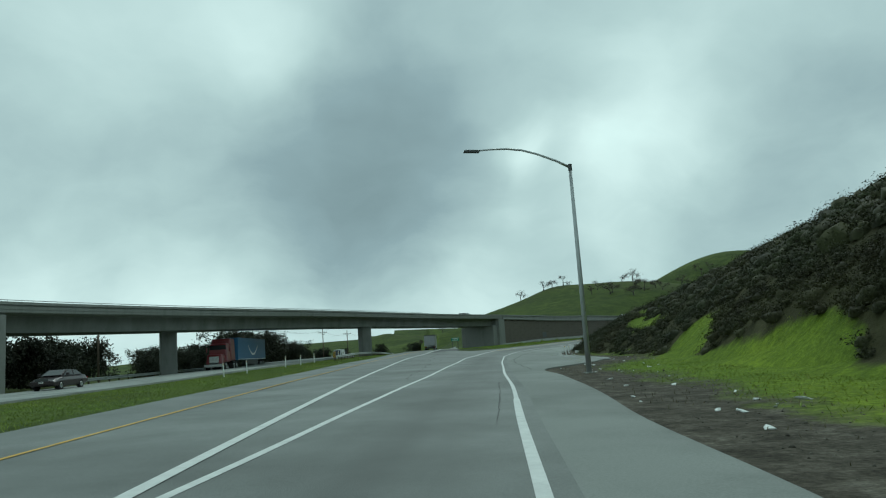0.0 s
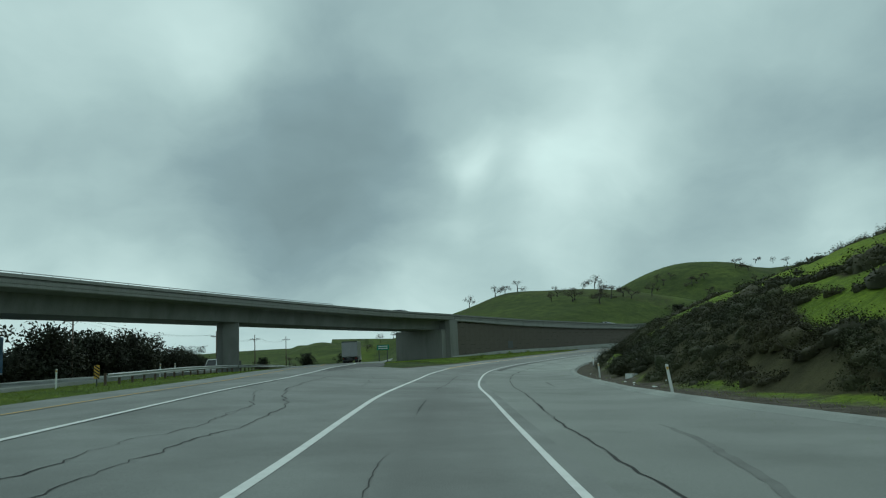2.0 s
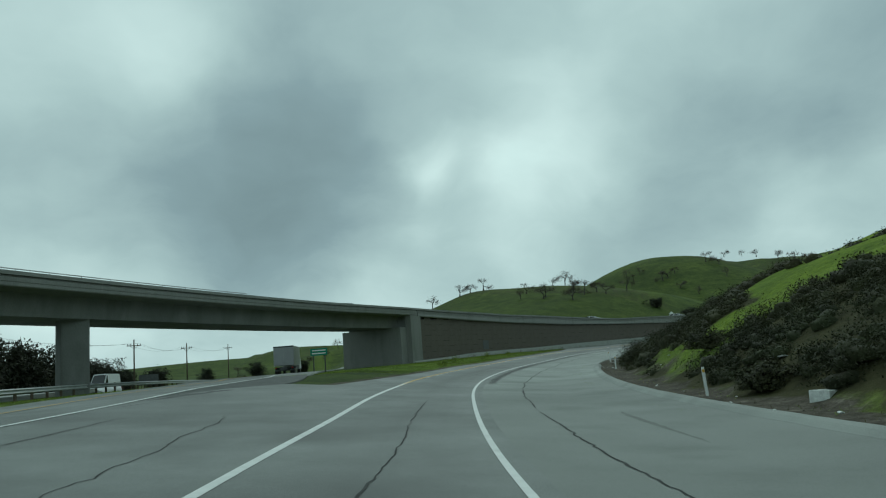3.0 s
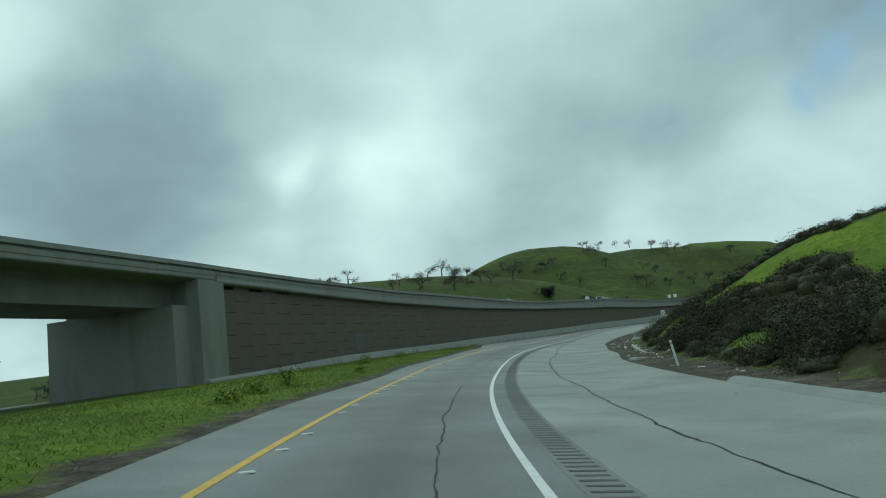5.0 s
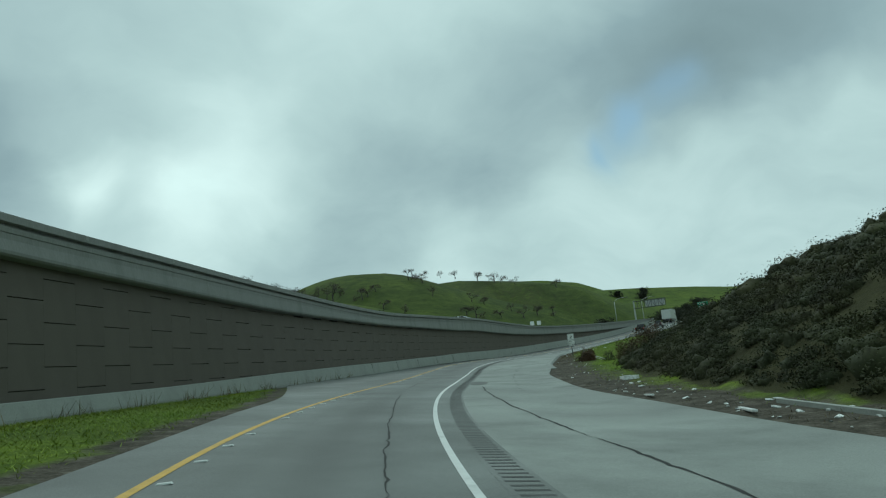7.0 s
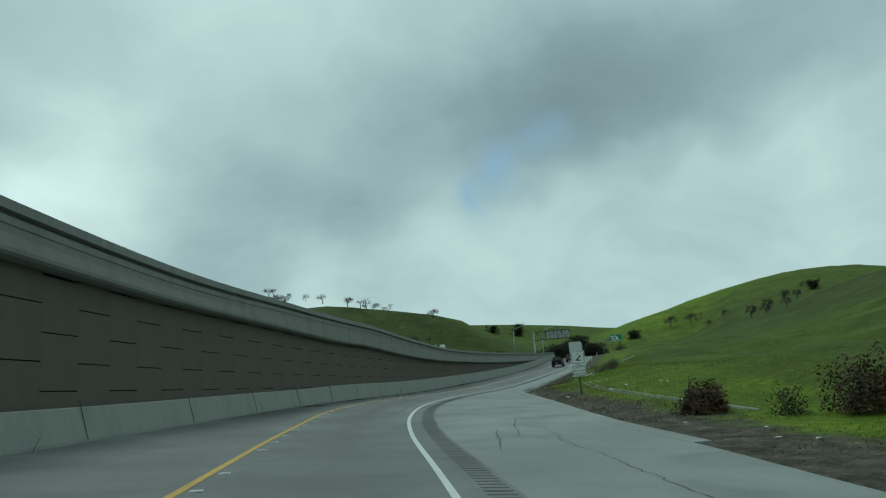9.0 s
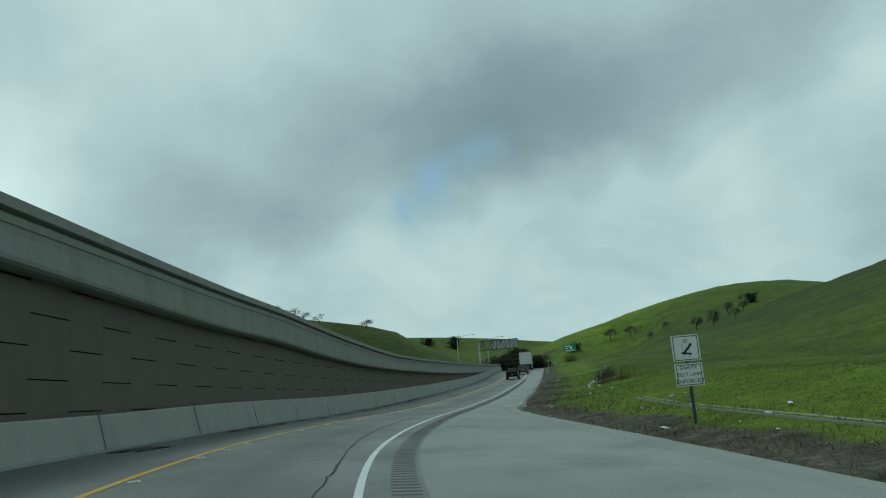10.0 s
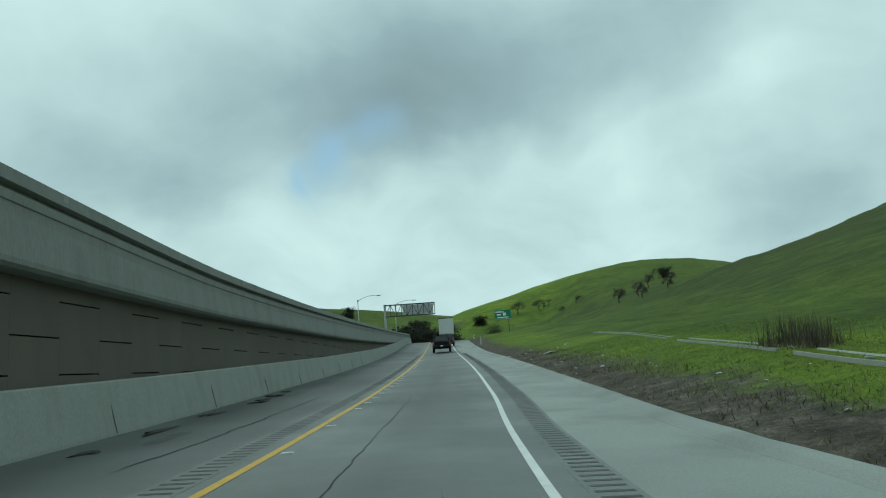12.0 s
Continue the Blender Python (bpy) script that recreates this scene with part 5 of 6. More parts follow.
def guardrail(y0, y1, off, label):
    ob = thing("guardrail", label, "guardrail")
    ys = np.arange(y0, y1, 1.9)
    pts = []
    for y in ys:
        x = float(through_x(y)) + off
        z = ground_z(x, y)
        pts.append((x, y, z))
        part("post", box((0.12, 0.15, 0.85), pose(x - 0.12, y, z + 0.3)), WOOD, ob)
    fr = [((x, y, z), (1.0, 0.0)) for x, y, z in pts]
    part("rail", sweep(fr, [(0, 0.42), (0.05, 0.47), (0.0, 0.53), (0.0, 0.58), (0.05, 0.64), (0, 0.70), (-0.02, 0.70), (0.03, 0.64), (-0.02, 0.58), (-0.02, 0.53), (0.03, 0.47), (-0.02, 0.42)]), STEEL, ob, "dull galvanised corrugated rail")
    return ob


guardrail(100, 178, -11.4, "galvanised guardrail on wooden posts in the median")
guardrail(70, 112, -28.0, "galvanised guardrail on wooden posts beyond the far road")
x, y = float(through_x(99)) - 11.4, 98.5
ob = thing("object_marker", "yellow and black striped object marker at the rail end", "road sign", "", pose(x, y, ground_z(x, y)))
part("post", box((0.06, 0.05, 1.2), pose(0, 0.03, 0.55)), DARK_STEEL, ob)
part("plate", box((0.3, 0.012, 0.75), pose(0, 0, 0.85), 0.004), YELLOW_LINE, ob)
for k in range(4):
    part("stripe", box((0.38, 0.006, 0.07), pose(0, -0.01, 0.58 + k * 0.18, 0, 38, 0)), BLACK_INK, ob)

# ---- vehicles ----
def paint(name, c, rough=0.3, spec=0.5):
    m = mat(name, c, rough, 0.06, 2, 60, 0.0, spec=spec)
    m.node_tree.nodes["Principled BSDF"].inputs["Coat Weight"].default_value = 0.2 if rough < 0.4 else 0.0
    return m


BLACK_PAINT, DARK_PAINT, WHITE_PAINT, SILVER_PAINT = paint("black_car_paint", (0.006, 0.0065, 0.0075), 0.5, 0.15), paint("dark_maroon_paint", (0.03, 0.02, 0.022)), paint("white_van_paint", (0.6, 0.62, 0.62)), paint("silver_car_paint", (0.3, 0.31, 0.32))
RED_PAINT, BLUE_PAINT, BOX_WHITE = paint("red_truck_paint", (0.16, 0.02, 0.025)), paint("blue_trailer_paint", (0.035, 0.14, 0.29), 0.45), paint("off_white_box_paint", (0.52, 0.54, 0.52), 0.5)
GLASS = plain("dark_tinted_glass", (0.015, 0.018, 0.02), 0.08, 0, 0.6)
RUBBER = mat("black_tyre_rubber", (0.018, 0.018, 0.018), 0.9, 0.15, 6, 60, 0.2)
CHROME = plain("dull_chrome", (0.45, 0.46, 0.46), 0.25, 0.9)
RED_LAMP, HEADLAMP = plain("red_tail_lamp", (0.35, 0.012, 0.012), 0.25), plain("clear_headlamp", (0.6, 0.62, 0.62), 0.15)


def loft(rings):
    """A closed body through rings of points, nose to tail."""
    bm = bmesh.new()
    vs = [[bm.verts.new(p) for p in r] for r in rings]
    n = len(vs[0])
    for r, q in zip(vs, vs[1:]):
        for k in range(n):
            bm.faces.new((r[k], r[(k + 1) % n], q[(k + 1) % n], q[k]))
    bm.faces.new(vs[0])
    bm.faces.new(vs[-1][::-1])
    bmesh.ops.recalc_face_normals(bm, faces=bm.faces)
    return bm


def body_ring(y, w, z0, z1, top=0.92, r=0.08):
    """Cross-section of a car body at y: half-rounded box narrowing to its top."""
    a, b = w / 2, w / 2 * top
    return [(-a + r, y, z0), (a - r, y, z0), (a, y, z0 + r), (a, y, z0 + (z1 - z0) * 0.6), (b, y, z1 - r), (b - r, y, z1), (-b + r, y, z1), (-b, y, z1 - r), (-a, y, z0 + (z1 - z0) * 0.6), (-a, y, z0 + r)]


def wheel(parent, x, y, r, w=0.22):
    t = part("wheel", tube([(x - w / 2, y, r), (x - w / 2 + 0.03, y, r), (x + w / 2 - 0.03, y, r), (x + w / 2, y, r)], [r * 0.9, r, r, r * 0.9], 18), RUBBER, parent)
    s = 1 if x > 0 else -1
    part("rim", tube([(x + s * (w / 2 - 0.01), y, r), (x + s * (w / 2 + 0.015), y, r)], [r * 0.62, r * 0.55], 14), CHROME, t, "metal wheel rim")


def bars(parent, y, z, w=0.30, h=0.13, turn=0):
    pl = part("plate", box((w, 0.02, h), pose(0, y, z)), SIGN_WHITE, parent, "white number plate")
    part("plate_bar", box((w * 0.7, 0.006, h * 0.4), pose(0, y + (-0.013 if y < 0 else 0.013), z)), DARK_STEEL, pl)


def car(m, kind, paint_, label, category, group=""):
    """A road vehicle; its nose points along +y, its tail to -y."""
    spec = {
        "sedan": dict(L=4.7, W=1.84, H=1.43, hood=0.88, belt=0.95, prof=((-2.3, 0.55, 0.9), (-2.2, 0.35, 0.98), (-1.6, 0.28, 1.0), (1.0, 0.28, 0.95), (1.9, 0.3, 0.82), (2.3, 0.38, 0.68)), cab=((-1.75, 0.98, 0.3), (-0.9, 1.40, 1.0), (0.25, 1.43, 1.0), (1.15, 0.96, 0.3)), r=0.33),
        "suv": dict(L=4.8, W=1.95, H=1.76, prof=((-2.38, 0.5, 1.05), (-2.3, 0.4, 1.12), (-1.6, 0.34, 1.12), (1.1, 0.34, 1.1), (2.0, 0.36, 1.0), (2.36, 0.45, 0.8)), cab=((-2.3, 1.1, 0.6), (-2.05, 1.70, 1.0), (0.2, 1.76, 1.0), (1.1, 1.1, 0.4)), r=0.37),
        "pickup": dict(L=5.8, W=2.05, H=1.95, prof=((-2.9, 0.62, 1.12), (-2.85, 0.52, 1.18), (-2.0, 0.48, 1.18), (1.6, 0.46, 1.18), (2.6, 0.48, 1.1), (2.9, 0.55, 0.9)), cab=((-0.95, 1.14, 0.75), (-0.7, 1.90, 1.0), (0.7, 1.95, 1.0), (1.6, 1.17, 0.5)), r=0.42),
        "van": dict(L=5.9, W=2.02, H=2.7, prof=((-2.95, 0.45, 1.2), (-2.9, 0.4, 1.25), (-1.6, 0.4, 1.25), (1.5, 0.4, 1.25), (2.5, 0.42, 1.1), (2.92, 0.5, 0.85)), cab=((-2.93, 1.2, 0.95), (-2.8, 2.66, 1.0), (1.0, 2.7, 1.0), (2.1, 1.2, 0.6)), r=0.36),
    }[kind]
    ob = thing(category.replace(" ", "_"), label, category, group, m)
    W = spec["W"]
    rings = [body_ring(y, W * (0.94 if abs(y) > spec["L"] * 0.44 else 1.0), z0, z1) for y, z0, z1 in spec["prof"]]
    part("body", loft(rings), paint_, ob, smooth=False)
    (y0, z0, _), (y1, z1, _), (y2, z2, _), (y3, z3, _) = spec["cab"]
    bw, tw = W * 0.90, W * 0.76
    zb = min(z0, z3) - 0.02
    cab = bmesh.new()
    lo = [cab.verts.new((sx * bw / 2, y, zb)) for y, sx in ((y0, -1), (y0, 1), (y3, 1), (y3, -1))]
    hi = [cab.verts.new((sx * tw / 2, y, z)) for y, sx, z in ((y1, -1, z1), (y1, 1, z1), (y2, 1, z2), (y2, -1, z2))]
    cab.faces.new(lo[::-1])
    cab.faces.new(hi)
    for i in range(4):
        cab.faces.new((lo[i], lo[(i + 1) % 4], hi[(i + 1) % 4], hi[i]))
    bmesh.ops.bevel(cab, geom=list(cab.edges), offset=0.07, segments=2, affect="EDGES")
    bmesh.ops.recalc_face_normals(cab, faces=cab.faces)
    part("cabin", cab, paint_, ob)

    def pane(name, quad, grow=0.02):
        bm = bmesh.new()
        q = [Vector(p) for p in quad]
        mid = sum(q, Vector()) / 4
        n = (q[1] - q[0]).cross(q[3] - q[0]).normalized()
        if n.dot(mid - Vector((0, (y1 + y2) / 2, (zb + z1) / 2))) < 0:
            n = -n
        pts = [mid + (p - mid) * 0.84 for p in q]
        lo_ = [bm.verts.new(p - n * 0.01) for p in pts]
        hi_ = [bm.verts.new(p + n * grow) for p in pts]
        bm.faces.new(hi_)
        for i in range(4):
            bm.faces.new((lo_[i], lo_[(i + 1) % 4], hi_[(i + 1) % 4], hi_[i]))
        bmesh.ops.recalc_face_normals(bm, faces=bm.faces)
        part(name, bm, GLASS, ob, "dark tinted glass")

    h = zb + 0.06
    if kind != "van":
        pane("rear_window", [(-bw / 2, y0, h), (bw / 2, y0, h), (tw / 2, y1, z1), (-tw / 2, y1, z1)])
    pane("windscreen", [(-bw / 2, y3, h), (bw / 2, y3, h), (tw / 2, y2, z2), (-tw / 2, y2, z2)])
    for sx in (-1, 1):
        ya, yb = (y0, y1) if kind != "van" else (y3 - 1.5, y2 - 1.1)
        ym = (ya + yb + y2 + y3) / 4
        pane("side_window", [(sx * bw / 2, ym + 0.05, h), (sx * bw / 2, y3, h), (sx * tw / 2, y2, z2), (sx * tw / 2, ym + 0.05, z2)])
        if kind != "van":
            pane("side_window", [(sx * bw / 2, ya, h), (sx * bw / 2, ym - 0.05, h), (sx * tw / 2, ym - 0.05, z1), (sx * tw / 2, yb, z1)])
        part("mirror", box((0.22, 0.12, 0.20 if kind == "pickup" else 0.15), pose(sx * (W / 2 + 0.10), y3 - 0.35, zb + 0.18), 0.03), paint_, ob)
        yb_, zt = spec["prof"][0][0], spec["prof"][1][2]
        part("tail_lamp", box((0.15, 0.06, 0.34 if kind == "pickup" else 0.16), pose(sx * (W / 2 - 0.14), yb_ - 0.02, zt - 0.25), 0.015), RED_LAMP, ob, "red tail lamp")
        part("headlamp", box((0.34, 0.12, 0.14), pose(sx * (W / 2 - 0.28), spec["prof"][-1][0] - 0.08, spec["prof"][-1][2] - 0.06), 0.03), HEADLAMP, ob, "clear headlamp")
        for y in (spec["prof"][0][0] + spec["L"] * 0.205, spec["prof"][-1][0] - spec["L"] * 0.18):
            wheel(ob, sx * (W / 2 - 0.10), y, spec["r"], 0.24)
    yb_, zlow = spec["prof"][0][0], spec["prof"][0][1]
    part("rear_bumper", box((W * 0.94, 0.16, 0.22), pose(0, yb_ - 0.03, zlow + 0.05), 0.04), RUBBER if kind == "pickup" else paint_, ob)
    part("front_bumper", box((W * 0.94, 0.16, 0.22), pose(0, spec["prof"][-1][0] + 0.0, zlow + 0.0), 0.04), paint_, ob)
    part("grille", box((W * 0.5, 0.04, 0.18), pose(0, spec["prof"][-1][0] + 0.03, zlow + 0.22), 0.02), DARK_STEEL, ob)
    bars(ob, yb_ - (0.12 if kind == "pickup" else 0.03), zlow + (0.06 if kind == "pickup" else 0.32))
    bars(ob, spec["prof"][-1][0] + 0.09, zlow + 0.05)
    if kind == "pickup":
        part("tailgate", box((W * 0.80, 0.05, 0.50), pose(0, yb_ + 0.0, 0.88), 0.02), paint_, ob)
        part("bed_cover", box((W * 0.84, 1.75, 0.05), pose(0, -1.95, 1.20), 0.015), RUBBER, ob, "dark soft bed cover")
    return ob


pp = on_road(352, 0.05)
car(pp, "pickup", BLACK_PAINT, "black pickup truck seen from behind on the road", "pickup truck")
car(on_road(376, 0.9), "suv", DARK_PAINT, "dark sport utility car on the road ahead", "car", "cars on the road")
for s, d, k, pt, lb in ((520, 1.2, "suv", BLACK_PAINT, "dark car far along the road"), (540, -1.5, "sedan", RED_PAINT, "red car far along the road"), (560, 0.8, "sedan", WHITE_PAINT, "white car far along the road")):
    car(on_road(s, d), k, pt, lb, "car", "cars on the road")
car(pose(-25.6, 60.5, ground_z(-25.6, 60.5) + 0.12, 0, 0, 176), "sedan", DARK_PAINT, "dark maroon sedan on the opposite road", "car", "")
vx = float(through_x(170)) - 23.0
car(pose(vx, 170, ground_z(vx, 170) + 0.1, 0, 0, 173), "van", WHITE_PAINT, "tall white delivery van on the opposite road", "van", "")
for u, off, pt, kd, tn in ((U_PIER - 9, 4.2, SILVER_PAINT, "sedan", 0), (U_PIER + 66, 3.4, WHITE_PAINT, "sedan", 0), (U_PIER + 104, 3.0, WHITE_PAINT, "sedan", 0)):
    p, o = edge_frames(u, u + 0.1, 0.05)[0]
    car(pose(p[0] - o[0] * off, p[1] - o[1] * off, p[2] + 5.56, 0, 0, math.degrees(math.atan2(o[1], o[0])) + 90), kd, pt, "pale car driving on the upper road", "car", "cars on the upper road")


def box_truck(m, label, L=7.5, H=2.6, sleeper=False, body=None, cab_paint=None):
    ob = thing("box_truck", label, "truck", "", m)
    part("cargo_box", box((2.5, L, H), pose(0, 0, 1.15 + H / 2), 0.04), body or BOX_WHITE, ob)
    for x in (-0.63, 0.63):
        part("rear_door", box((1.2, 0.04, H - 0.2), pose(x, -L / 2 - 0.015, 1.15 + H / 2), 0.01), body or BOX_WHITE, ob)
    part("door_post", box((2.5, 0.05, 0.16), pose(0, -L / 2 - 0.02, 1.15 + H - 0.06)), DARK_STEEL, ob)
    part("cab", box((2.3, 2.1, 2.0), pose(0, L / 2 + 1.25, 1.65), 0.15, 0.88), cab_paint or BOX_WHITE, ob)
    part("windscreen", box((1.9, 0.05, 0.8), pose(0, L / 2 + 2.22, 2.1, -8, 0, 0), 0.02), GLASS, ob)
    part("chassis", box((1.0, L + 2.2, 0.3), pose(0, 0.8, 0.85)), DARK_STEEL, ob)
    part("under_bumper", box((2.3, 0.12, 0.16), pose(0, -L / 2, 0.6)), DARK_STEEL, ob)
    for y in (-L / 2 + 1.3, -L / 2 + 2.5, L / 2 + 1.3):
        for x in (-0.98, 0.98):
            wheel(ob, x, y, 0.5, 0.4 if y < L / 4 else 0.28)
    for x in (-1.0, 1.0):
        part("tail_lamp", box((0.2, 0.05, 0.12), pose(x, -L / 2 - 0.03, 0.9)), RED_LAMP, ob)
        part("mud_flap", box((0.5, 0.03, 0.55), pose(x * 0.95, -L / 2 + 0.4, 0.5)), RUBBER, ob)
    return ob


box_truck(on_road(398, 0.9), "large off-white box trailer truck seen from behind", 12.0, 2.75)
bx = float(through_x(175)) - 2.6
box_truck(pose(bx, 175, ground_z(bx, 175) + 0.08, 0, 0, -6), "grey box truck seen from behind on the main road", 6.5, 2.4, body=SILVER_PAINT)


def semi(m):
    ob = thing("semi_truck", "red semi tractor pulling a blue box trailer with a white swoosh", "truck", "", m)
    part("trailer", box((2.55, 15.2, 2.75), pose(0, -4.5, 2.55), 0.05), BLUE_PAINT, ob, "blue trailer body")
    for sx in (-1, 1):
        pts = []
        for i in range(17):
            f = i / 16
            y = -7.3 + 5.2 * f
            pts.append((sx * 1.29, y, 3.05 - 1.1 * math.sin(math.pi * f) ** 0.8))
        bm = bmesh.new()
        lo = [bm.verts.new((p[0], p[1], p[2] - 0.22 * math.sin(math.pi * (0.12 + 0.76 * i / 16)))) for i, p in enumerate(pts)]
        hi = [bm.verts.new((p[0], p[1], p[2] + 0.06)) for p in pts]
        for i in range(16):
            bm.faces.new((lo[i], lo[i + 1], hi[i + 1], hi[i]))
        part("swoosh", bm, SIGN_WHITE, ob, "white curved stripe")
        part("side_rail", box((0.04, 15.0, 0.08), pose(sx * 1.29, -4.5, 1.25)), SIGN_WHITE, ob)
        part("skirt", box((0.04, 6.5, 0.6), pose(sx * 1.24, -4.2, 0.85)), DARK_STEEL, ob)
        part("mirror", box((0.12, 0.15, 0.6), pose(sx * 1.35, 7.2, 2.5), 0.03), RED_PAINT, ob)
        for y in (-10.6, -9.3, 3.7, 5.0, 8.0):
            wheel(ob, sx * 1.0, y, 0.52, 0.5 if y < 7 else 0.3)
    part("sleeper", box((2.4, 2.2, 2.7), pose(0, 5.0, 2.45), 0.2, 0.92), RED_PAINT, ob)
    part("cab", box((2.35, 1.7, 2.2), pose(0, 6.6, 2.1), 0.2, 0.85), RED_PAINT, ob)
    part("hood", box((2.0, 1.7, 1.2), pose(0, 8.1, 1.35), 0.22, 0.85), RED_PAINT, ob)
    part("windscreen", box((1.9, 0.06, 0.8), pose(0, 7.36, 2.62, -12, 0, 0), 0.02), GLASS, ob)
    part("bumper", box((2.3, 0.25, 0.4), pose(0, 8.95, 0.65), 0.08), CHROME, ob)
    part("grille", box((1.1, 0.06, 0.8), pose(0, 8.97, 1.3), 0.03), CHROME, ob)
    part("chassis", box((1.0, 8.0, 0.3), pose(0, 5.0, 0.85)), DARK_STEEL, ob)
    return ob


sx_ = float(through_x(88)) - 22.8
semi(pose(sx_, 101, ground_z(sx_, 101) + 0.1, 0, 0, 178))
# ---- vegetation ----
def leaf_quads(rng, centres, normals, size, aspect=0.6, facing=0.0):
    """Small four-cornered leaves at the centres, each turned its own way; facing leans them outwards and to the sky."""
    n = len(centres)
    nr = rng.normal(size=(n, 3)) + facing * (normals + np.array([0, 0, 0.7]))
    nr /= np.linalg.norm(nr, axis=1)[:, None] + 1e-9
    a = np.cross(nr, rng.normal(size=(n, 3)))
    a /= np.linalg.norm(a, axis=1)[:, None] + 1e-9
    b = np.cross(nr, a)
    sz = (size * rng.uniform(0.6, 1.3, n))[:, None]
    v = np.stack([centres - a * sz, centres + b * sz * aspect, centres + a * sz, centres - b * sz * aspect], 1)
    return v.reshape(-1, 3)


def quad_faces(n):
    return np.arange(4 * n).reshape(n, 4)


def scatter(rng, s0, s1, d0, d1, n):
    s, d = rng.uniform(s0, s1, n), rng.uniform(d0, d1, n)
    x, y = np.interp(s, SPAN, LINE[:, 0]), np.interp(s, SPAN, LINE[:, 1])
    tx, ty = np.interp(s, SPAN, TANG[:, 0]), np.interp(s, SPAN, TANG[:, 1])
    return s, d, x + ty * d, y - tx * d


def build_chaparral():
    rng = np.random.default_rng(11)
    s, d, x, y = scatter(rng, -25, 229, 10.2, 38, 10500)
    z, dirt, scrub = relief(x, y)
    keep = rng.random(len(s)) < np.clip((scrub - 0.3) * 2.2, 0, 1)
    s, d, x, y, z = s[keep], d[keep], x[keep], y[keep], z[keep]
    # each shrub: a lumpy mound under a coat of small leaves
    ring = [(math.cos(q * math.tau / 7), math.sin(q * math.tau / 7)) for q in range(7)]
    shell = np.array([(0, 0, 1)] + [(0.62 * p, 0.62 * q, 0.78) for p, q in ring] + [(p, q, 0.28) for p, q in ring] + [(0.9 * p, 0.9 * q, -0.35) for p, q in ring])
    skin = [(0, 1 + k, 1 + (k + 1) % 7) for k in range(7)]
    for m in (1, 8):
        for k in range(7):
            p, q = m + k, m + (k + 1) % 7
            skin += [(p, p + 7, q + 7), (p, q + 7, q)]
    skin = np.array(skin)
    out, mounds, mound_faces = [], [], []
    for i in range(len(x)):
        close = d[i] < 16.5
        r = rng.uniform(0.4, 0.9) * (1.0 if close else 1.15)
        if rng.random() < 0.14:
            r *= 1.6
            k_big = 2
        else:
            k_big = 1
        h = r * rng.uniform(0.6, 1.05)
        k = (290 if close else 130) * k_big
        foot = np.array([x[i], y[i], z[i] - 0.05])
        size = np.array([r, r, h])
        mounds.append(shell * rng.uniform(0.3, 0.6, (len(shell), 1)) * size * (1.0 if close else 1.25) + foot)
        mound_faces.append(skin + len(shell) * i)
        v = rng.normal(size=(k, 3))
        v /= np.linalg.norm(v, axis=1)[:, None]
        v[:, 2] = np.abs(v[:, 2])
        rad = (rng.uniform(0.5, 0.96 if close else 0.88, k) * (1 + 0.22 * np.sin(v[:, 0] * 5 + i) * np.sin(v[:, 1] * 6 + i * 0.7)))[:, None]
        out.append(leaf_quads(rng, v * rad * size + foot, v, 0.048 if close else 0.072, 0.45, 1.0))
    v = np.concatenate(out)
    n = len(v) // 4
    m = np.concatenate(mounds)
    mf = np.concatenate(mound_faces)
    tri = quad_faces(n)
    faces = np.concatenate([tri[:, [0, 1, 2]], tri[:, [0, 2, 3]], mf + len(v)])
    ob = soup("chaparral_brush", np.concatenate([v, m]), faces, BRUSH_LEAF)
    return tagged(ob, "dense dark olive chaparral brush covering the cut slope", "brush", kind="stuff")


build_chaparral()


def blades(rng, x, y, z, h, w, lean=0.35):
    n = len(x)
    ang = rng.uniform(0, math.tau, n)
    dx, dy = np.cos(ang), np.sin(ang)
    hh = h * rng.uniform(0.5, 1.2, n)
    lx, ly = rng.normal(size=n) * lean * hh, rng.normal(size=n) * lean * hh
    a = np.stack([x - dx * w, y - dy * w, z], 1)
    b = np.stack([x + dx * w, y + dy * w, z], 1)
    c = np.stack([x + lx, y + ly, z + hh], 1)
    return np.stack([a, b, c], 1).reshape(-1, 3)


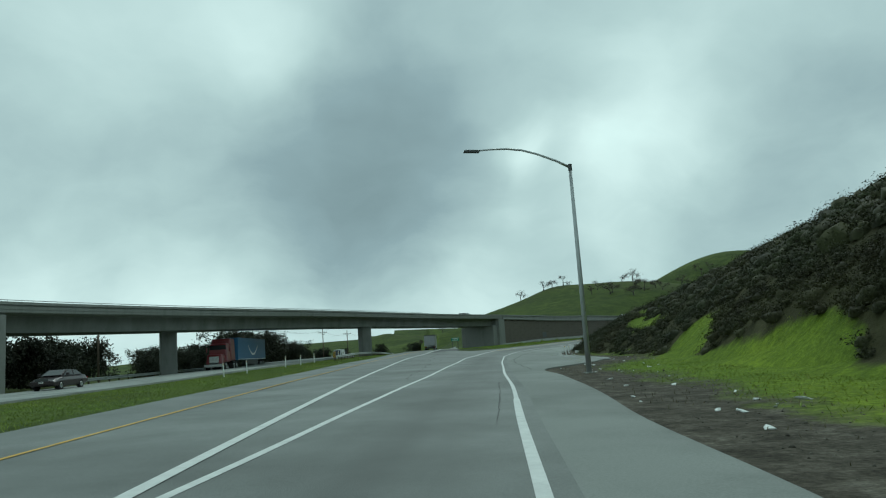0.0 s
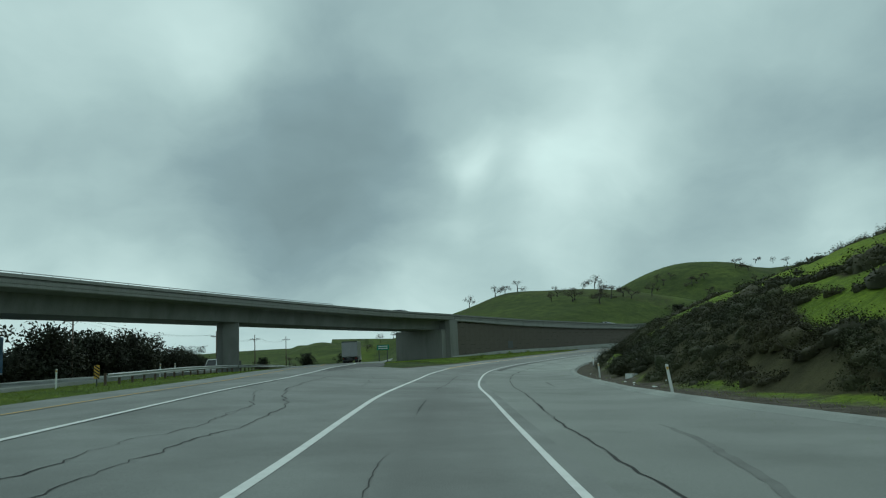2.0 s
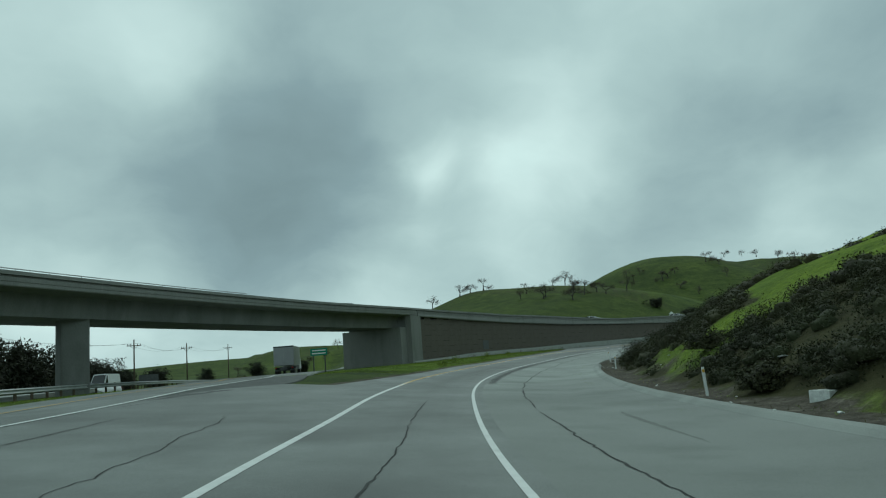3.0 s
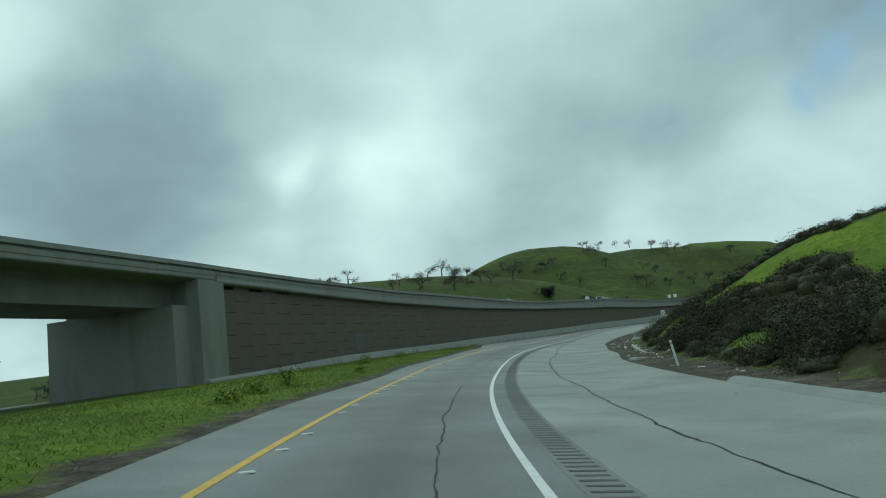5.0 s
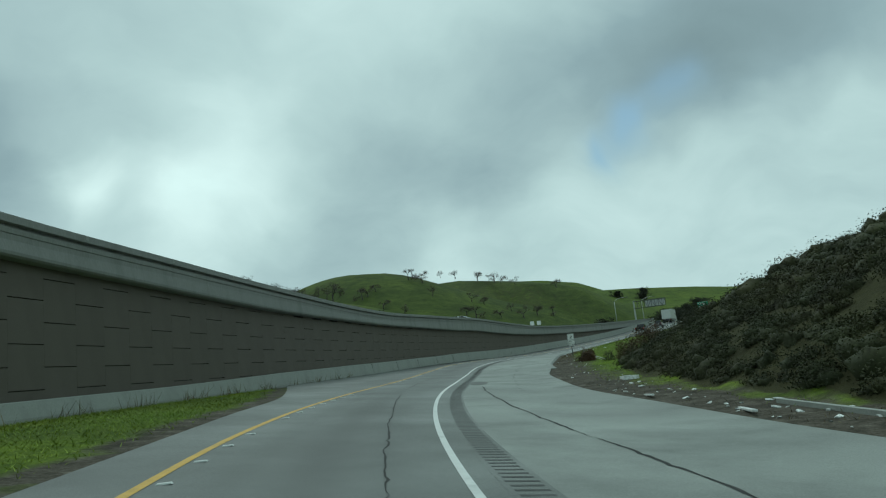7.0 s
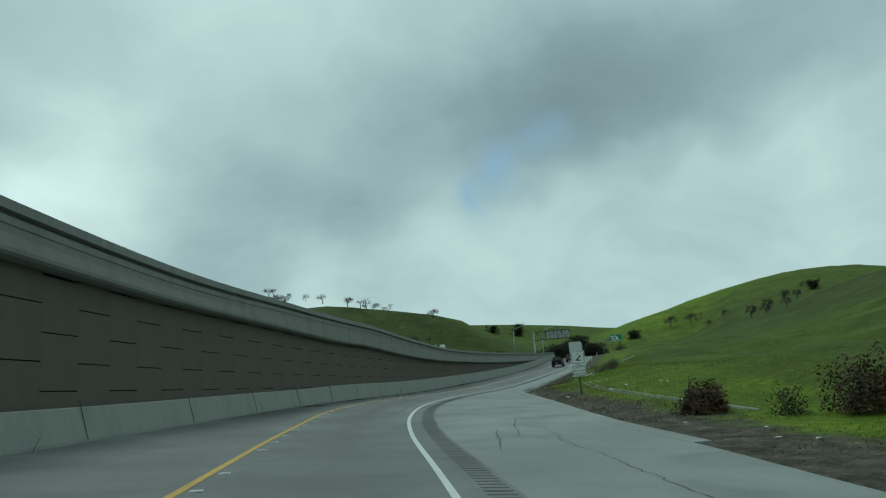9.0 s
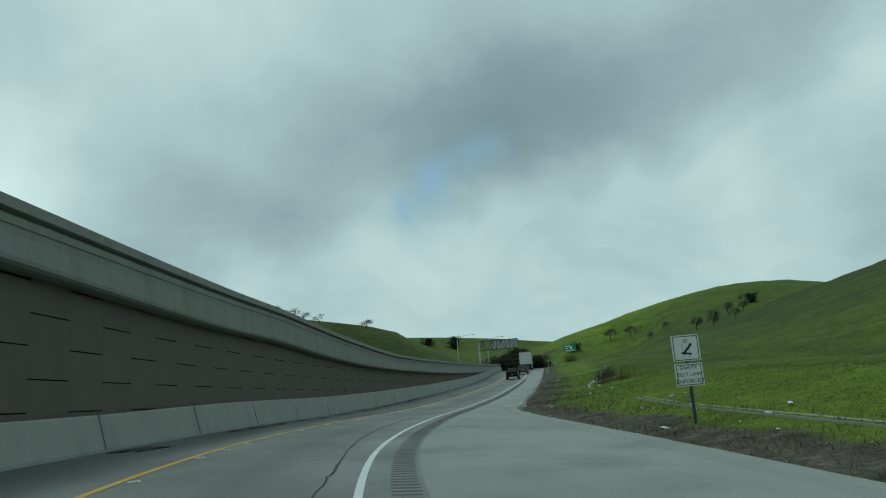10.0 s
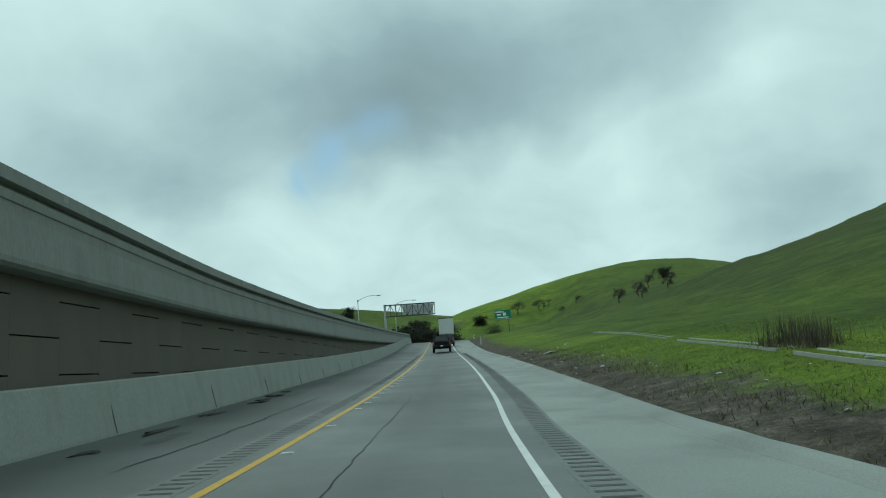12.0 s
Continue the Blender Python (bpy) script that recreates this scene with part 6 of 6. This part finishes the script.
def build_grass():
    rng = np.random.default_rng(3)
    sets = []
    # right verge and the grass lanes of the slope
    s, d, x, y = scatter(rng, 5, 228, 6.5, 15.5, 60000)
    z, dirt, scrub = relief(x, y)
    ok = (scrub < 0.45) & (rng.random(len(s)) > dirt * 1.1)
    sets.append((x[ok], y[ok], z[ok], 0.09))
    # grass bank beside the straight end
    s, d, x, y = scatter(rng, 230, 318, 5.4, 15, 60000)
    z, dirt, scrub = relief(x, y)
    ok = rng.random(len(s)) > dirt * 1.25
    sets.append((x[ok], y[ok], z[ok], 0.055))
    # strip in front of the wall
    s, d, x, y = scatter(rng, 128, 226, -14, -4.5, 70000)
    lo, hi = lerp(s, WALL) + 0.4, lerp(s, PAVE_LEFT) - 0.5
    z, dirt, scrub = relief(x, y)
    ok = (d > np.where(s < 166, -16, lo)) & (d < hi) & (rng.random(len(s)) > dirt)
    sets.append((x[ok], y[ok], z[ok], 0.08))
    # median
    yy = rng.uniform(15, 150, 40000)
    xx = through_x(yy) + rng.uniform(-16.6, -6.6, 40000)
    z, _, _ = relief(xx, yy)
    sets.append((xx, yy, z, 0.09))
    v = np.concatenate([blades(rng, a, b, c, h, 0.011, 1.2) for a, b, c, h in sets])
    ob = soup("grass_blades", v, np.arange(len(v)).reshape(-1, 3), WEED)
    return tagged(ob, "short bright green spring grass on the verges", "grass", kind="stuff")


build_grass()


def build_dry_weeds():
    rng = np.random.default_rng(8)
    sets = []
    s, d, x, y = scatter(rng, 0, 340, 4.5, 12, 16000)
    off = d - lerp(s, PAVE_RIGHT)
    ok = (off > 0.5) & (off < 4.6) & (np.sin(s * 0.9) + np.sin(s * 0.37 + d) + rng.normal(size=len(s)) * 0.7 > 0.2)
    z, _, _ = relief(x, y)
    sets.append((x[ok], y[ok], z[ok], 0.10))
    s, d, x, y = scatter(rng, 232, 325, 5, 9.5, 16000)
    off = d - lerp(s, PAVE_RIGHT)
    ok = (off > 0.8) & (off < 3.8) & (np.sin(s * 1.3) + np.sin(s * 0.47 + 2 * d) + rng.normal(size=len(s)) * 0.6 > 0.0)
    z, _, _ = relief(x, y)
    sets.append((x[ok], y[ok], z[ok], 0.13))
    s, d, x, y = scatter(rng, 165, 226, -14, -8, 9000)
    off = d - lerp(s, WALL)
    ok = (off > 0.38) & (off < 0.9) & (np.sin(s * 1.7) > -0.1)
    z, _, _ = relief(x, y)
    sets.append((x[ok], y[ok], z[ok], 0.5))
    v = np.concatenate([blades(rng, a, b, c, h, 0.012, 0.45) for a, b, c, h in sets])
    ob = soup("dry_weeds", v, np.arange(len(v)).reshape(-1, 3), DRY_WEED)
    return tagged(ob, "thin dry grey weeds along the wall foot and verge", "weeds", kind="stuff")


build_dry_weeds()


RED_BRUSH = leaf_mat("reddish_dry_leaves", (0.075, 0.052, 0.03), 0.4)


def bush(name, x, y, r, h, n, material, label, seed, leaf=0.10):
    rng = np.random.default_rng(seed)
    z = ground_z(x, y)
    ob = thing(name, label, "bush", "", pose(x, y, z))
    stems = bmesh.new()
    for k in range(7):
        a = rng.uniform(0, math.tau)
        add_tube(stems, [(0, 0, -0.1), (math.cos(a) * r * 0.35, math.sin(a) * r * 0.35, h * 0.45), (math.cos(a) * r * 0.7, math.sin(a) * r * 0.7, h * 0.8)], [0.018, 0.012, 0.005], 5)
    part("stems", stems, BARK, ob)
    v = rng.normal(size=(n, 3))
    v /= np.linalg.norm(v, axis=1)[:, None]
    v[:, 2] = np.abs(v[:, 2])
    lob = 1 + 0.3 * np.sin(v[:, 0] * 5 + seed) * np.sin(v[:, 1] * 6)
    c = v * (rng.uniform(0.4, 1.0, n) * lob)[:, None] * np.array([r, r, h])
    q = leaf_quads(rng, c, v, leaf, 0.4, 1.4)
    soup("foliage", q, quad_faces(n), material, ob)
    return ob


for k, (s, d, r, h, mt, lb) in enumerate((
    (233.6, 8.7, 0.8, 0.95, RED_BRUSH, "round reddish-brown dry bush in the grass"), (231.2, 10.4, 0.6, 1.0, BRUSH_LEAF, "upright dark green bush in the grass"), (229.5, 12.0, 1.3, 1.5, RED_BRUSH, "large reddish-brown dry bush at the end of the slope"), (227.5, 13.6, 1.5, 1.6, RED_BRUSH, "large reddish-brown dry bush at the end of the slope"),
    (149.5, -6.4, 0.45, 0.5, WEED, "small dark green weed clump in the grass"), (153.5, -6.6, 0.5, 0.8, WEED, "small dark green weed clump in the grass"), (146, -6.0, 0.4, 0.45, WEED, "small dark green weed clump in the grass"),
    (172, -8.2, 0.5, 0.6, WEED, "small dark green weed clump in the grass"), (181, -8.2, 0.4, 0.4, WEED, "small dark green weed clump in the grass"), (162, -5.9, 0.3, 0.3, WEED, "small dark green weed clump in the grass"),
    (427, 11.5, 2.2, 2.4, BRUSH_LEAF, "dark rounded bush beside the guide sign"),
    (102, 10.3, 0.9, 0.8, BRUSH_LEAF, "dark bush at the slope foot"), (134, 11.0, 1.2, 1.2, BRUSH_LEAF, "dark bush at the slope foot"), (152, 11.3, 1.8, 1.7, BRUSH_LEAF, "large dark bush at the slope foot"), (169.5, 11.2, 1.7, 1.6, BRUSH_LEAF, "large dark bush at the slope foot"), (172.5, 13.0, 1.9, 1.8, BRUSH_LEAF, "large dark bush at the slope foot"), (176, 12.6, 1.6, 1.5, BRUSH_LEAF, "large dark bush at the slope foot"), (113.5, 11.9, 1.1, 0.9, BRUSH_LEAF, "dark bush at the slope foot"),
)):
    p = at(s, d)
    bush("bush", p.x, p.y, r, h, 4200 if r > 0.75 else 700, mt, lb, 40 + k, 0.07 if r > 0.75 else 0.05)


def reeds(s, d, r, h, seed):
    rng = np.random.default_rng(seed)
    p = at(s, d)
    ob = thing("reed_clump", "tall bare grey reed clump by the drain", "reeds", "reeds", pose(p.x, p.y, ground_z(p.x, p.y) - 0.05))
    n = 110
    x, y = rng.normal(size=n) * r * 0.45, rng.normal(size=n) * r * 0.45
    tagged(soup("reed_growth", blades(rng, x, y, np.zeros(n), h, 0.014, 0.10), np.arange(3 * n).reshape(-1, 3), REED, ob), kind="stuff")
    tagged(soup("undergrowth", blades(rng, rng.normal(size=n) * r * 0.6, rng.normal(size=n) * r * 0.6, np.zeros(n), h * 0.3, 0.02, 0.6), np.arange(3 * n).reshape(-1, 3), DRY_WEED, ob), kind="stuff")
    return ob


REED = leaf_mat("grey_reed_stalks", (0.085, 0.08, 0.058))
for k, (s, d, r, h) in enumerate(((291.2, 11.2, 0.8, 1.05), (290.2, 11.1, 0.8, 1.0), (289.2, 11.2, 0.8, 0.85), (288.3, 11.0, 0.7, 0.7), (280, 10.4, 0.8, 0.8), (279, 11.5, 0.9, 0.9))):
    reeds(s, d, r, h, 300 + k)


# trees: dense dark ones on the flat, bare oaks on the hills
def limbs(rng, h, spread, depth):
    """Branch segments (start, end, radius at both) of a spreading tree, and the tips."""
    segs, tips = [], []

    def grow(p, d, length, r, level_):
        q = p + d * length
        mid = p + d * length * 0.5 + Vector(rng.normal(size=3)) * length * 0.07
        segs.append((p, mid, q, r))
        if level_ == 0:
            tips.append(q)
            return
        for _ in range(int(rng.integers(2, 4))):
            nd = (d * 0.75 + Vector(rng.normal(size=3)) * spread + Vector((0, 0, 0.12))).normalized()
            grow(q, nd, length * rng.uniform(0.62, 0.82), r * 0.62, level_ - 1)

    grow(Vector((0, 0, -0.2)), Vector((rng.normal() * 0.08, rng.normal() * 0.08, 1)).normalized(), h * 0.24, h * 0.034, depth)
    return segs, tips


def tree(name, label, seed, h, bare, group):
    rng = np.random.default_rng(seed)
    segs, tips = limbs(rng, h, 0.62 if bare else 0.5, 4 if bare else 3)
    ob = thing(name, label, "tree", group)
    bm = bmesh.new()
    for a, b, c, r in segs:
        add_tube(bm, [a, b, c], [r, r * 0.85, r * 0.66], 6 if r > 0.1 else 4, cap=False)
    part("trunk", bm, BARK, ob)
    tips = np.array([tuple(t) for t in tips])
    if bare:
        k = 15
        c = np.repeat(tips, k, 0) + rng.normal(size=(len(tips) * k, 3)) * h * 0.055
        v = leaf_quads(rng, c, np.zeros_like(c), h * 0.045, 0.10)
        soup("crown", v, quad_faces(len(c)), TWIG, ob)
    else:
        k = int(2600 / max(1, len(tips)))
        top = tips[:, 2].max()
        cl = np.concatenate([tips, tips * np.array([0.7, 0.7, 0.8]), np.stack([rng.normal(size=70) * h * 0.22, rng.normal(size=70) * h * 0.22, rng.uniform(0.04, 0.8, 70) * h], 1)])
        c = np.repeat(cl, max(6, 5600 // len(cl)), 0)
        c = c + rng.normal(size=c.shape) * h * 0.066
        c[:, 2] = np.maximum(c[:, 2], h * 0.06)
        v = leaf_quads(rng, c, np.zeros_like(c), h * 0.030, 0.5, 0.8)
        soup("crown", v, quad_faces(len(c)), OAK_LEAF, ob)
    return ob


dense = [tree("tree", "dense dark evergreen tree beyond the far road", 60 + k, 8.0, False, "dark roadside trees") for k in range(4)]
rngt = random.Random(4)
spots = [(-38, 66, 0.8), (-41, 72, 0.9), (-45, 80, 1.0), (-39, 84, 0.75), (-48, 92, 1.0), (-43, 96, 0.7), (-47, 104, 0.8), (-42, 128, 0.6), (-45, 150, 0.8), (-60, 300, 1.0), (-52, 340, 0.9), (-30, 380, 0.8), (-12, 395, 1.1), (6, 400, 1.0), (-70, 130, 1.1), (-66, 150, 1.0), (-72, 170, 1.0), (-58, 118, 0.8), (-30, 285, 0.8), (-34, 300, 0.7)]
for k in range(26):
    y = 154 + k * 4.8
    spots.append((-42 + 0.055 * (y - 154) + rngt.uniform(-3, 3), y, rngt.uniform(0.75, 1.2) * (1.15 if 165 < y < 225 else 0.85)))
for k in range(14):
    spots.append((-56 + rngt.uniform(-5, 5), 60 + k * 17, rngt.uniform(0.8, 1.15)))
for k, (x, y, f) in enumerate(spots):
    z = ground_z(x, y) - 0.1
    m = pose(x, y, z, 0, 0, rngt.uniform(0, 360)) @ Matrix.Diagonal((f, f, f * rngt.uniform(0.92, 1.1), 1))
    src_ = dense[k % 4]
    if k < 4:
        src_.matrix_world = m
    else:
        ob = copy_thing(src_, Matrix())
        ob.matrix_basis = m
oaks = [tree("oak_tree", "bare grey spreading oak on the green hillside", 80 + k, 9.0, True, "hillside oaks") for k in range(5)]
rngo = random.Random(9)
oak_spots = [(207, 501), (214, 497), (229, 481), (257, 492), (263, 488), (314, 540), (319, 531), (325, 516), (331, 512), (334, 504), (253, 465), (273, 459), (278, 455), (218, 476), (220, 460), (223, 447), (125, 347), (252, 438), (254, 433), (269, 433), (288, 446), (286, 435), (303, 443), (319, 447)]
oak_spots += [(17, 440), (25, 462), (33, 470), (41, 474), (-22, 420), (8, 430), (67, 412), (80, 409), (85, 408), (91, 407), (122, 398), (126, 394), (102, 352), (124, 353), (206, 491), (222, 478), (138, 356), (99, 367), (108, 338), (266, 501), (308, 552), (331, 507), (338, 496), (351, 474), (481, 379), (440, 349), (93, 356), (100, 349), (115, 355), (116, 347)]
for k, (x, y) in enumerate(oak_spots):
    f = rngo.uniform(0.8, 1.2)
    m = pose(x, y, ground_z(x, y) - 0.1, 0, 0, rngo.uniform(0, 360)) @ Matrix.Diagonal((f * 1.1, f * 1.1, f * 0.85, 1))
    if k < 5:
        oaks[k].matrix_world = m
    else:
        copy_thing(oaks[k % 5], Matrix()).matrix_basis = m
# dark woodland at the end of the road and in the far hollows
dark_spots = [(290, 350, 0.9), (300, 358, 1.1), (318, 366, 1.2), (330, 360, 1.0), (348, 378, 1.2), (365, 392, 1.1), (380, 396, 1.1), (400, 420, 1.1), (280, 345, 0.8), (420, 425, 1.1), (432, 436, 1.0), (350, 400, 1.1), (310, 350, 1.0), (338, 392, 1.0), (372, 408, 1.0), (720, 800, 1.6), (700, 780, 1.4), (600, 700, 1.6), (560, 660, 1.5), (262, 362, 1.2)]
dark_spots += [(255, 372, 1.0), (270, 376, 1.0), (150, 330, 0.7), (168, 338, 0.7), (186, 345, 0.8), (140, 336, 0.6), (205, 350, 0.8), (222, 352, 0.8), (495, 526, 1.0), (488, 317, 0.9), (438, 400, 0.9), (472, 531, 1.0), (519, 543, 1.0)]
for k, (x, y, f) in enumerate(dark_spots):
    m = pose(x, y, ground_z(x, y) - 0.3, 0, 0, rngo.uniform(0, 360)) @ Matrix.Diagonal((f * 1.15, f * 1.15, f * 0.9, 1))
    ob = copy_thing(dense[k % 4], Matrix())
    ob.matrix_basis = m
    tagged(ob, "dark rounded oak in full leaf on distant green hills", "tree", "distant dark oaks")
for x, y, f in ((341, 293, 0.7), (363, 288, 0.7), (367, 308, 1.0), (364, 300, 0.9), (402, 305, 1.0), (334, 283, 0.6), (474, 382, 1.1), (466, 391, 1.2), (435, 355, 0.6)):
    copy_thing(oaks[2], Matrix()).matrix_basis = pose(x, y, ground_z(x, y) - 0.1, 0, 0, x) @ Matrix.Diagonal((f, f, f, 1))

# loose clods and stones on the bare verge
def build_clods():
    rng = np.random.default_rng(21)
    s, d, x, y = scatter(rng, 4, 345, 3.5, 14, 26000)
    off = d - lerp(s, PAVE_RIGHT)
    z, dirt, _ = relief(x, y)
    ok = (off > 0.7) & (dirt > 0.35)
    x, y, z = x[ok], y[ok], z[ok]
    n = len(x)
    r = rng.uniform(0.008, 0.03, n) * np.where(rng.random(n) < 0.06, 2.0, 1.0)
    base = np.array([(1, 0, 0), (0, 1, 0), (-1, 0, 0), (0, -1, 0), (0, 0, 0.8), (0, 0, -0.4)], float)
    a = rng.uniform(0, math.tau, n)
    c, q = np.cos(a)[:, None], np.sin(a)[:, None]
    v = base[None] * rng.uniform(0.6, 1.3, (n, 6, 1)) * r[:, None, None]
    v = np.stack([v[..., 0] * c - v[..., 1] * q, v[..., 0] * q + v[..., 1] * c, v[..., 2]], 2) + np.stack([x, y, z], 1)[:, None]
    f = np.array([(0, 1, 4), (1, 2, 4), (2, 3, 4), (3, 0, 4), (1, 0, 5), (2, 1, 5), (3, 2, 5), (0, 3, 5)])
    faces = (f[None] + 6 * np.arange(n)[:, None, None]).reshape(-1, 3)
    ob = soup("dirt_clods", v.reshape(-1, 3), faces, leaf_mat("earth_clods", (0.10, 0.092, 0.074), 0.7, 0.0))
    return tagged(ob, "loose brown clods and stones on the dirt verge", "stones", kind="stuff")


build_clods()

# ---- litter and debris on the verge ----
def scrap_mesh(seed):
    rng = np.random.default_rng(seed)
    bm = bmesh.new()
    bmesh.ops.create_icosphere(bm, subdivisions=1, radius=0.5)
    for v in bm.verts:
        v.co *= float(rng.uniform(0.5, 1.3))
        v.co.z *= 0.45
    me = bpy.data.meshes.new("scrap")
    bm.to_mesh(me)
    bm.free()
    me.materials.append(LITTER)
    return me


scraps = [scrap_mesh(k) for k in range(5)]
rl = random.Random(12)
for k in range(300):
    s = rl.uniform(166, 206) if k > 225 else rl.choice([rl.uniform(5, 60), rl.uniform(85, 150), rl.uniform(150, 226), rl.uniform(226, 330), rl.uniform(226, 330)])
    d = float(lerp(s, PAVE_RIGHT)) + (rl.uniform(0.5, 2.6) if k > 225 else rl.choice([rl.uniform(0.5, 3.5), rl.uniform(0.8, 5.5)]))
    p = at(s, d)
    f = rl.choice([0.06, 0.09, 0.13, 0.18])
    ob = new("litter_scrap", scraps[k % 5])
    ob.matrix_world = pose(p.x, p.y, ground_z(p.x, p.y) + 0.02, rl.uniform(-15, 15), rl.uniform(-15, 15), rl.uniform(0, 360)) @ Matrix.Diagonal((f * rl.uniform(0.8, 2.4), f, f, 1))
    tagged(ob, "pale crumpled scrap of litter on the dirt verge", "litter", "roadside litter")


def board(s, d, L, w, turn, label, h=0.06):
    x, y, z = stand(s, d, 0.04)
    ob = new("board", bpy.data.meshes.new("board"))
    bm = box((L, w, h), None, 0.015)
    bm.to_mesh(ob.data)
    bm.free()
    ob.data.materials.append(LITTER)
    ob.matrix_world = pose(x, y, z, 2, 3, turn)
    return tagged(ob, label, "debris")


board(11.8, 5.6, 0.75, 0.3, 10, "pale broken board lying on the dirt verge")
board(317, 7.2, 2.4, 0.3, 35, "long pale board lying on the dirt verge")
board(98.2, 10.2, 1.0, 0.5, 30, "white broken appliance panel on the slope foot", 0.35)
board(188, 7.6, 2.6, 0.12, 40, "pale plank lying along the verge")
board(195, 7.2, 2.2, 0.12, 45, "pale plank lying along the verge")
board(167, 7.9, 1.1, 0.5, 20, "broken pale concrete slab by the road edge", 0.12)
board(206, 8.8, 1.2, 0.7, 50, "broken pale concrete slab by the road edge", 0.2)


# low drifts of dark dirt along the barrier foot
DRIFT = mat("dark_swept_dirt", (0.06, 0.058, 0.05), 0.95, 0.3, 3, 40, 0.6)
rd = np.random.default_rng(31)
for k in range(20):
    s = float(rd.uniform(238, 300))
    d = float(lerp(s, WALL)) + float(rd.uniform(0.7, 1.2))
    bm = bmesh.new()
    bmesh.ops.create_icosphere(bm, subdivisions=2, radius=1.0)
    for v in bm.verts:
        a = math.atan2(v.co.y, v.co.x)
        q = 1 + 0.35 * math.sin(3 * a + k) + 0.22 * math.sin(7 * a + 2 * k) + float(rd.uniform(-0.18, 0.18))
        v.co.x *= q
        v.co.y *= q
    bmesh.ops.transform(bm, matrix=Matrix.Diagonal((float(rd.uniform(0.10, 0.26)), float(rd.uniform(0.4, 1.2)), 0.035, 1)), verts=bm.verts)
    ob = link("dirt_drift", bm, DRIFT, smooth=True)
    ob.matrix_world = on_road(s, d, 0.0, float(rd.uniform(-6, 6)))
    tagged(ob, "low drift of dark dirt swept against the barrier foot", "dirt", "dirt drifts")
